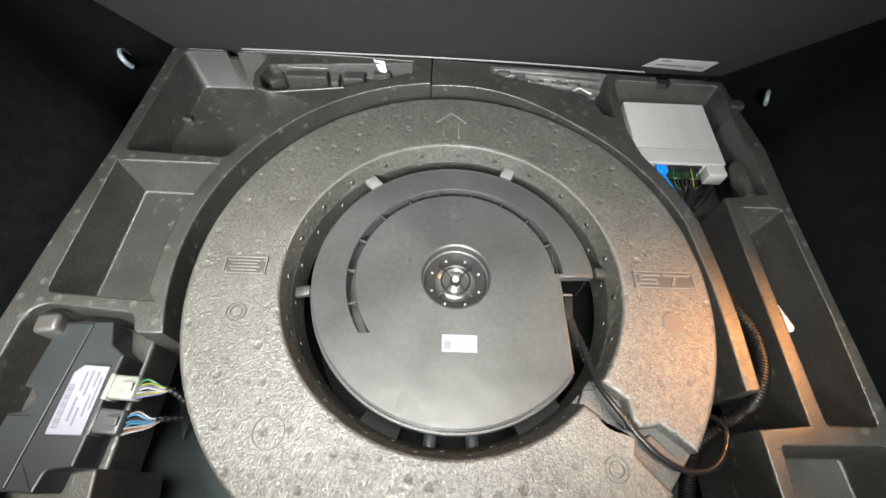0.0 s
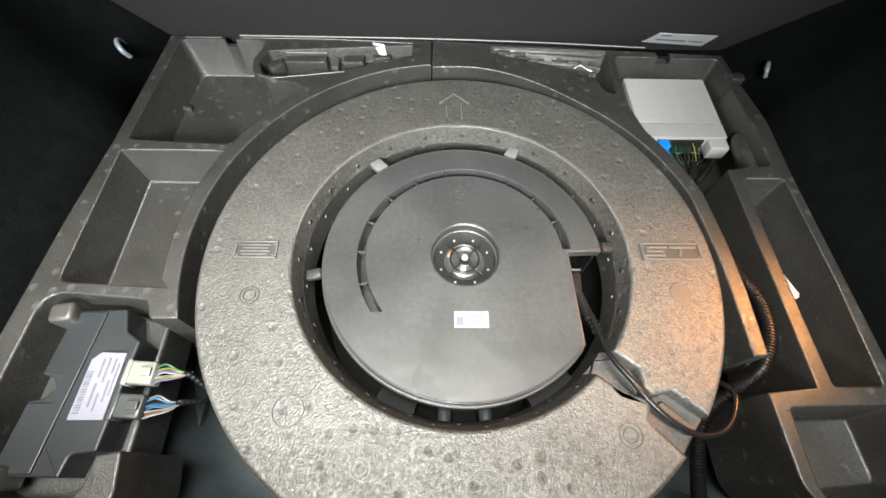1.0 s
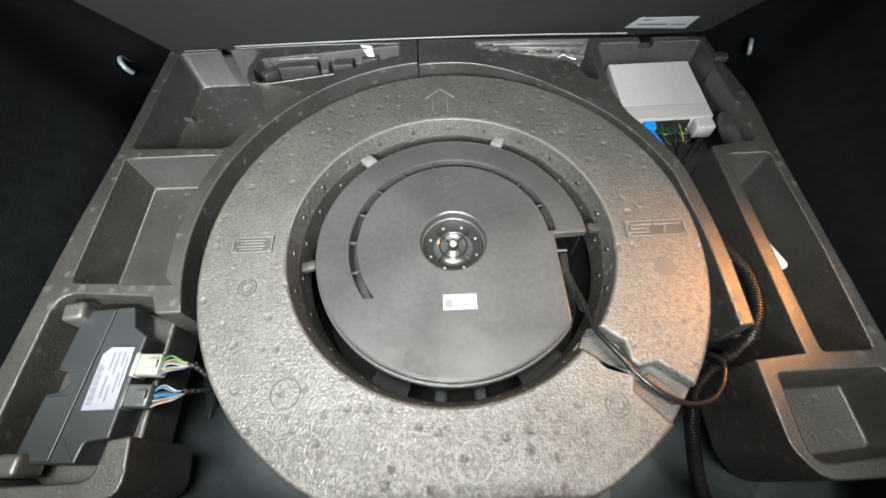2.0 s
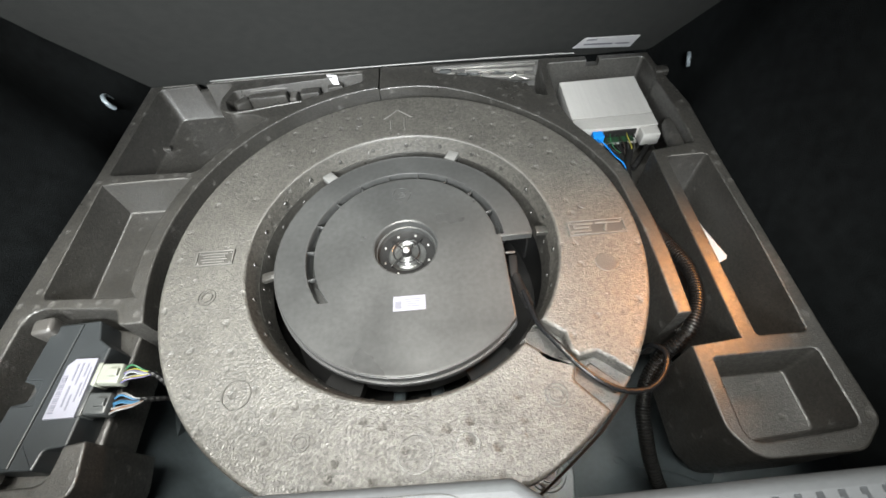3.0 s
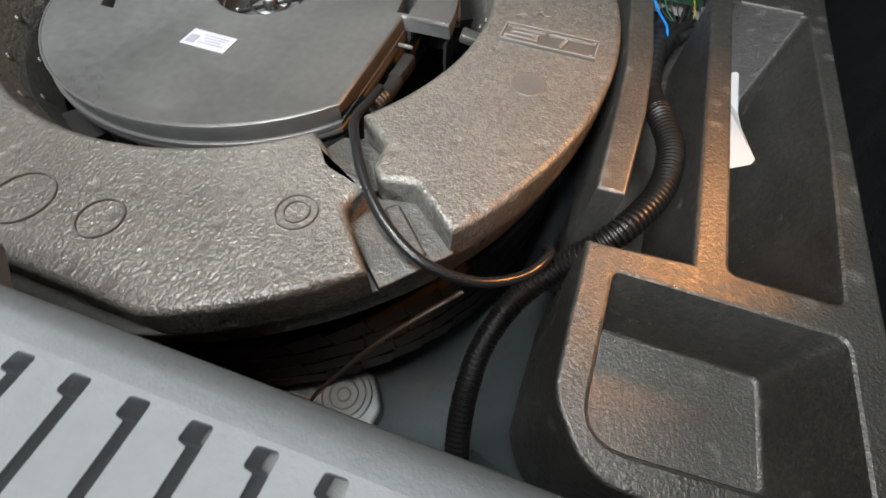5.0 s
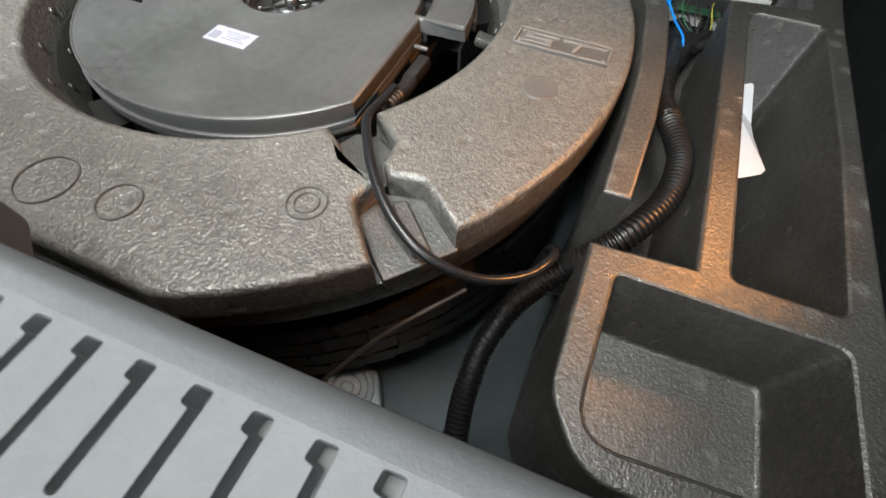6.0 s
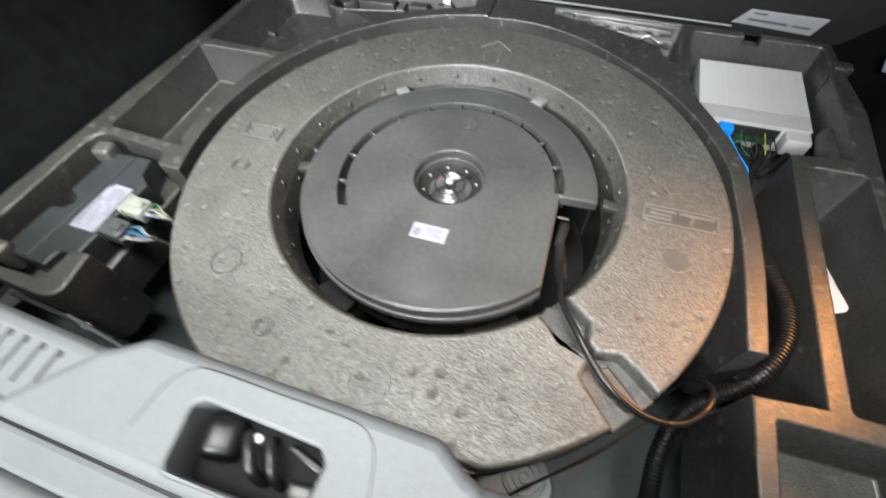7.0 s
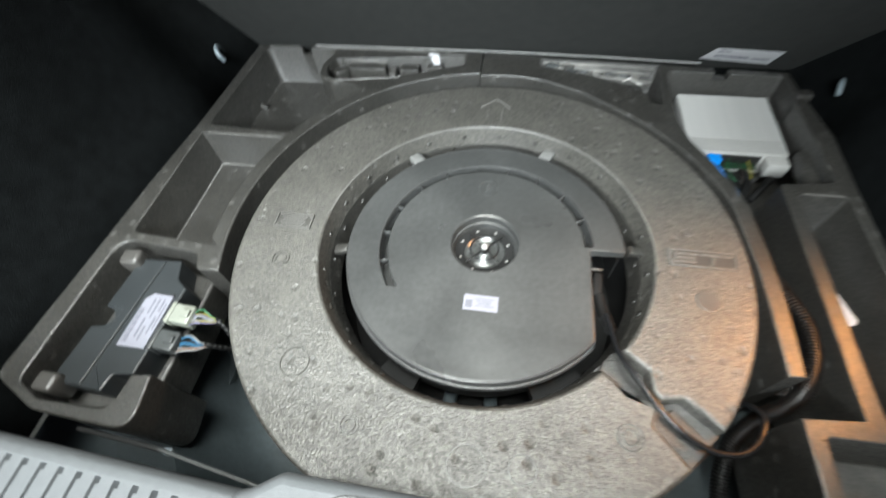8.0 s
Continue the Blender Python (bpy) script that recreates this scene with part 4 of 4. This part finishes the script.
outline = rounded([(-0.443, -0.082, 0.002), (-0.449, -0.154, 0.002), (-0.437, -0.157, 0.004), (-0.428, -0.168, 0.006), (-0.436, -0.178, 0.006), (-0.452, -0.181, 0.002), (-0.458, -0.250, 0.002), (-0.392, -0.252, 0.002), (-0.388, -0.232, 0.006), (-0.364, -0.229, 0.003), (-0.358, -0.118, 0.002), (-0.376, -0.106, 0.004), (-0.385, -0.080, 0.003)], 0.002)
part("case", slab(outline, MZ, -0.056, 0.0022), MODULE, mod)
part("raised_half", slab(rounded([(-0.4405, -0.0845), (-0.4465, -0.152), (-0.424, -0.154), (-0.4235, -0.183), (-0.4495, -0.1835), (-0.4555, -0.2475), (-0.418, -0.249), (-0.404, -0.084)], 0.002), MZ + 0.0022, MZ - 0.002, 0.0012), MODULE, mod)
mlab = part("sticker", slab(rounded([(-0.3925, -0.131, 0), (-0.3655, -0.132, 0), (-0.3665, -0.200, 0), (-0.4025, -0.2, 0), (-0.4005, -0.139, 0)], 0), MZ + 0.0031, MZ + 0.0002, 0.0002), PAPER, mod, "white barcode sticker")
for k in range(17):
    y = -0.152 - 0.0026 * k
    part("print_bar", box((-0.3965, y, MZ + 0.0033), (0.006, 0.0012 + 0.0006 * (k % 3), 0.0004), 0.0), INK, mlab)
for ox, oy, w, d in ((-0.3865, -0.148, 0.0018, 0.020), (-0.3865, -0.176, 0.0022, 0.024), (-0.3805, -0.150, 0.0018, 0.026), (-0.3805, -0.183, 0.0018, 0.018), (-0.374, -0.146, 0.0018, 0.016), (-0.374, -0.172, 0.0018, 0.022), (-0.3695, -0.160, 0.0014, 0.034)):
    part("print_bar", box((ox, oy, MZ + 0.0033), (w, d, 0.0004), 0.0), INK, mlab)
for x, y, mat, name, label in ((-0.343, -0.1525, NATURAL, "plug", "milky white plug"), (-0.345, -0.1865, GREY_PLUG, "plug", "grey plug")):
    p = part(name, box((x, y, -0.024), (0.028, 0.024, 0.020), 0.003, pose(0, 0, 0, 0, 0, -3)), mat, mod, label)
    part("latch", box((x + 0.006, y, -0.0125), (0.012, 0.009, 0.004), 0.001), mat, p)
    part("collar", box((x - 0.014, y, -0.024), (0.006, 0.027, 0.023), 0.002, pose(0, 0, 0, 0, 0, -3)), mat, p)
for y0, colours in ((-0.1535, ("violet", "yellow", "white", "grey", "violet", "yellow", "green")), (-0.187, ("white", "orange", "white", "blue", "blue", "brown", "blue", "white"))):
    for k, colour in enumerate(colours):
        y = y0 + 0.0028 * (k - len(colours) / 2)
        part("lead", tube([(-0.329, y, -0.020 - 0.002 * (k % 2)), (-0.318, y + 0.002, -0.015 - 0.003 * (k % 3)), (-0.306, y0 + 0.0012 * (k - 3), -0.022), (-0.298, y0 + (0.004 if y0 > -0.17 else 0.008), -0.032)], 0.0011, 6, 5), WIRE[colour], mod)
twist = thing("wiring_loom", (-0.29, -0.17, -0.05), "black taped wires leaving the control module", "wiring loom")
part("taped_branch", tube([(-0.304, -0.150, -0.025), (-0.295, -0.155, -0.034), (-0.284, -0.165, -0.05), (-0.268, -0.172, -0.08), (-0.25, -0.17, -0.13)], 0.0034, 8, 8, ribs=0.006, rib_depth=0.0006), CONDUIT, twist)
part("taped_branch", tube([(-0.304, -0.183, -0.026), (-0.294, -0.180, -0.036), (-0.282, -0.176, -0.052), (-0.266, -0.172, -0.085), (-0.25, -0.17, -0.13)], 0.0032, 8, 8, ribs=0.006, rib_depth=0.0006), CONDUIT, twist)

# ---------------------------------------------------------------- sill
sill = thing("sill_trim", (-0.004, -0.345, 0.06), "light grey grained plastic boot sill trim with slots", "sill trim")
SZ, SC = 0.093, -0.004


def slot(side, k):
    """A narrow groove with a hooked head towards the boot."""
    x = 0.1595 + 0.01565 * k if side > 0 else -0.1670 - 0.01630 * k
    y = -0.3265 + 0.0006 * k
    pts = [(0.0017, 0.0, 0.0012), (0.0015, -0.0285, 0.0013), (-0.0014, -0.0285, 0.0013), (-0.0014, -0.0052, 0.0006), (-0.0040, -0.0048, 0.0009), (-0.0036, -0.0004, 0.0012)]
    return rounded([(x + side * px, y + py, r) for px, py, r in pts], 0.001)


def ramp(x, y):
    return 0.0040 * max(0.0, min(1.0, (-0.3285 - y) / 0.026))


for side in (-1, 1):
    o = [(SC - side * (x - SC), y) for x, y in [(-0.62, -0.301), (-0.44, -0.3055), (-0.30, -0.3095), (-0.10, -0.3160), (-0.10, -0.374), (-0.62, -0.366)]]
    holes = [(slot(side, k), SZ - 0.0085, 0.0003, False, 0.0003, ramp) for k in range(20)]
    part("scuff_plate", slab(o, SZ, 0.050, 0.011, holes), SILL, sill)
hump = rounded([(SC - 0.188, -0.3745, 0.002), (SC - 0.134, -0.3145, 0.012), (SC - 0.126, -0.3120, 0.02), (SC - 0.106, -0.2985, 0.016), (SC + 0.106, -0.2985, 0.016), (SC + 0.126, -0.3120, 0.02), (SC + 0.134, -0.3145, 0.012), (SC + 0.188, -0.3745, 0.002)], 0.0)
mouth = rounded([(-0.053, -0.329, 0.008), (-0.047, -0.3245, 0.006), (0.036, -0.3265, 0.006), (0.042, -0.333, 0.006), (0.041, -0.362, 0.010), (-0.048, -0.3655, 0.008)], 0.0)
part("latch_cover", slab(hump, SZ + 0.0027, 0.050, 0.009, [(mouth, 0.06, -0.003, True, 0.003)]), SILL, sill)
seam = smooth_path([(SC - 0.079, -0.352, SZ + 0.0028), (SC - 0.074, -0.326, SZ + 0.0028), (SC - 0.066, -0.312, SZ + 0.0028), (SC - 0.05, -0.3065, SZ + 0.0028), (SC, -0.3065, SZ + 0.0028), (SC + 0.05, -0.3065, SZ + 0.0028), (SC + 0.066, -0.312, SZ + 0.0028), (SC + 0.074, -0.326, SZ + 0.0028), (SC + 0.079, -0.352, SZ + 0.0028)], 6)
part("seam_line", tube([tuple(p) for p in seam], 0.0004, 6, 1), SHELL_DARK, sill)
part("outer_lip", box((0, -0.386, SZ - 0.008), (1.25, 0.022, 0.012), 0.004), SILL, sill)
part("bumper_top", box((0, -0.462, SZ - 0.024), (1.25, 0.124, 0.020), 0.008, seg=3), SILL, sill)
part("weather_seal", box((0, -0.3755, SZ - 0.010), (1.25, 0.004, 0.012), 0.001), SHELL_DARK, sill)
latch = thing("boot_latch", (-0.004, -0.345, 0.055), "black boot latch mechanism inside the sill opening", "latch")
part("latch_plate", box((-0.005, -0.342, 0.0595), (0.13, 0.068, 0.004), 0.001), MATTE_BLACK, latch)
part("latch_housing", box((-0.036, -0.340, 0.070), (0.026, 0.026, 0.022), 0.008, pose(0, 0, 0, 0, 18, 14), seg=4), CONDUIT, latch)
part("claw", tube([(-0.020, -0.333, 0.066), (-0.016, -0.334, 0.079), (-0.010, -0.341, 0.083), (-0.004, -0.350, 0.080), (0.000, -0.354, 0.068)], 0.0036, 12), SHELL_DARK, latch)
part("claw", tube([(-0.006, -0.331, 0.066), (-0.002, -0.333, 0.078), (0.004, -0.340, 0.081), (0.009, -0.349, 0.077), (0.012, -0.353, 0.066)], 0.0030, 12), SHELL_DARK, latch)
part("rivet", disc((-0.010, -0.333), 0.0034, 0.0615, 0.0800, 16, 0.001), ZINC, latch, "bare metal rivet")
part("spring_arm", box((0.022, -0.334, 0.068), (0.026, 0.005, 0.010), 0.0015, pose(0, 0, 0, 0, 0, -14)), CONDUIT, latch)
part("cover_edge", box((0.026, -0.352, 0.066), (0.018, 0.012, 0.008), 0.003, pose(0, 0, 0, 0, 8, 6), seg=3), SHELL_DARK, latch)

# flange of the rear panel and the stamped boss in the well
flange = solo("trim_flange", box((-0.331, -0.2935, -0.010), (0.105, 0.005, 0.004), 0.0015, pose(0, 0, 0, 0, 0, -3)), SHELL_DARK, "bare metal seam flange along the rear panel", "flange", "structure")
part("flange_end", box((-0.2750, -0.2965, -0.010), (0.010, 0.007, 0.006), 0.0025, seg=3), SILVER, flange, "bright metal end")
part("seam_edge", box((-0.205, -0.3042, 0.030), (0.105, 0.0035, 0.004), 0.001, pose(0, 0, 0, 0, 0, -7.5)), GREY_PLUG, flange)
PZ = -0.214
# added patch: a pool of light on the well floor, as paler metal
solo("ground_patch", slab(rounded([(0.118, -0.325), (0.205, -0.325), (0.214, -0.268), (0.196, -0.242), (0.158, -0.238), (0.126, -0.262)], 0.012), PZ - 0.002, -0.252, 0.003), LIT_PAINT, "well floor sheet metal around the drain plug, coloured pale as lit", "sheet metal", "structure")
boss = thing("drain_plug", (0.177, -0.268, PZ - 0.002), "round plug with a spiral groove in the well floor, coloured pale as lit", "plug")
part("dish", disc((0.177, -0.268), 0.026, PZ - 0.0025, PZ + 0.001, 40, 0.002), LIT_PAINT, boss)
for r in (0.021, 0.014, 0.007):
    part("ridge", lathe([(r - 0.002, PZ), (r - 0.001, PZ + 0.0035), (r, PZ)], (0.177, -0.268), 36), LIT_PAINT, boss)

# ---------------------------------------------------------------- tie-down hooks, jack, paper
hook_bm = tube([(0, 0.018, -0.014), (0, 0.016, 0.0), (0, 0.006, 0.007), (0, -0.008, 0.006), (0, -0.016, -0.004), (0, -0.014, -0.018)], 0.0050, 12, 6)
hook_me = finish(hook_bm, "hook_rod", SILVER)
for x, y, z, turn in ((-0.524, 0.346, 0.012, 25), (0.500, 0.319, 0.010, 155)):
    h = thing("tie_down_hook", (x, y, z), "bent grey metal tie-down hook in the side trim", "hook", "tie-down hooks")
    rod = new("hook_rod", hook_me)
    rod.parent = h
    rod.scale = (0.8, 0.8, 0.8) if x < 0 else (0.65, 0.65, 0.65)
    rod.rotation_euler = (0, radians(-20 if x < 0 else 20), radians(turn))

jack = thing("jack_tool", (0.16, 0.34, -0.03), "grey steel jack handle lying in its foam slot", "jack")
for at, size, turn in (((0.155, 0.3590, -0.006), (0.180, 0.0035, 0.005), -3), ((0.178, 0.3500, -0.009), (0.122, 0.004, 0.006), -5), ((0.178, 0.3440, -0.020), (0.13, 0.006, 0.010), -8)):
    part("rail", box(at, size, 0.0012, pose(0, 0, 0, 0, 0, turn)), ZINC, jack)
rng = random.Random(21)
for k in range(7):
    x = 0.092 + 0.021 * k
    part("link", box((x, 0.3545 - 0.0010 * k - 0.004 * (k % 2), -0.012 - rng.uniform(0, 0.006)), (0.013 + rng.uniform(0, 0.006), 0.005, 0.010), 0.0018, pose(0, 0, 0, rng.uniform(-8, 8), 0, rng.uniform(-22, 14))), GREY_PLUG if k % 3 else ZINC, jack)
part("pivot", tube([(0.196, 0.330, -0.014), (0.206, 0.3325, -0.010), (0.214, 0.327, -0.011), (0.224, 0.322, -0.012), (0.232, 0.3255, -0.014)], 0.0024, 10), ZINC, jack)
part("threaded_rod", tube([(0.075, 0.3570, -0.018), (0.150, 0.3430, -0.020), (0.222, 0.320, -0.022)], 0.0036, 10, 12, ribs=0.003, rib_depth=0.0008), GREY_PLUG, jack)
part("saddle", box((0.082, 0.360, -0.014), (0.022, 0.012, 0.02), 0.003, pose(0, 0, 0, 0, 0, -6)), GREY_PLUG, jack)

jack.location += Vector((0.0030, 0.0100, 0.0))

paper = thing("paper_slip", (0.41, 0.0, -0.092), "white paper slip standing in the foam bay", "paper")
bm = bmesh.new()
q = [(0.4125, 0.092, -0.064), (0.4140, 0.099, -0.060), (0.4250, 0.102, -0.055), (0.4285, 0.096, -0.054), (0.4270, 0.036, -0.052), (0.4240, 0.004, -0.042), (0.4195, -0.058, -0.0185), (0.4170, -0.063, -0.0190), (0.4030, -0.067, -0.026), (0.4050, -0.066, -0.060), (0.4090, 0.02, -0.066)]
a = [bm.verts.new(p) for p in q]
b = [bm.verts.new((x + 0.0004, y, z + 0.0004)) for x, y, z in q]
bridge(bm, a, b)
for lp in (a, b):
    for k in range(1, len(q) - 1):
        bm.faces.new((lp[0], lp[k], lp[k + 1]))
part("sheet", bm, SHEET, paper)
paper.location += Vector((-0.0022, 0.0, -0.0015))
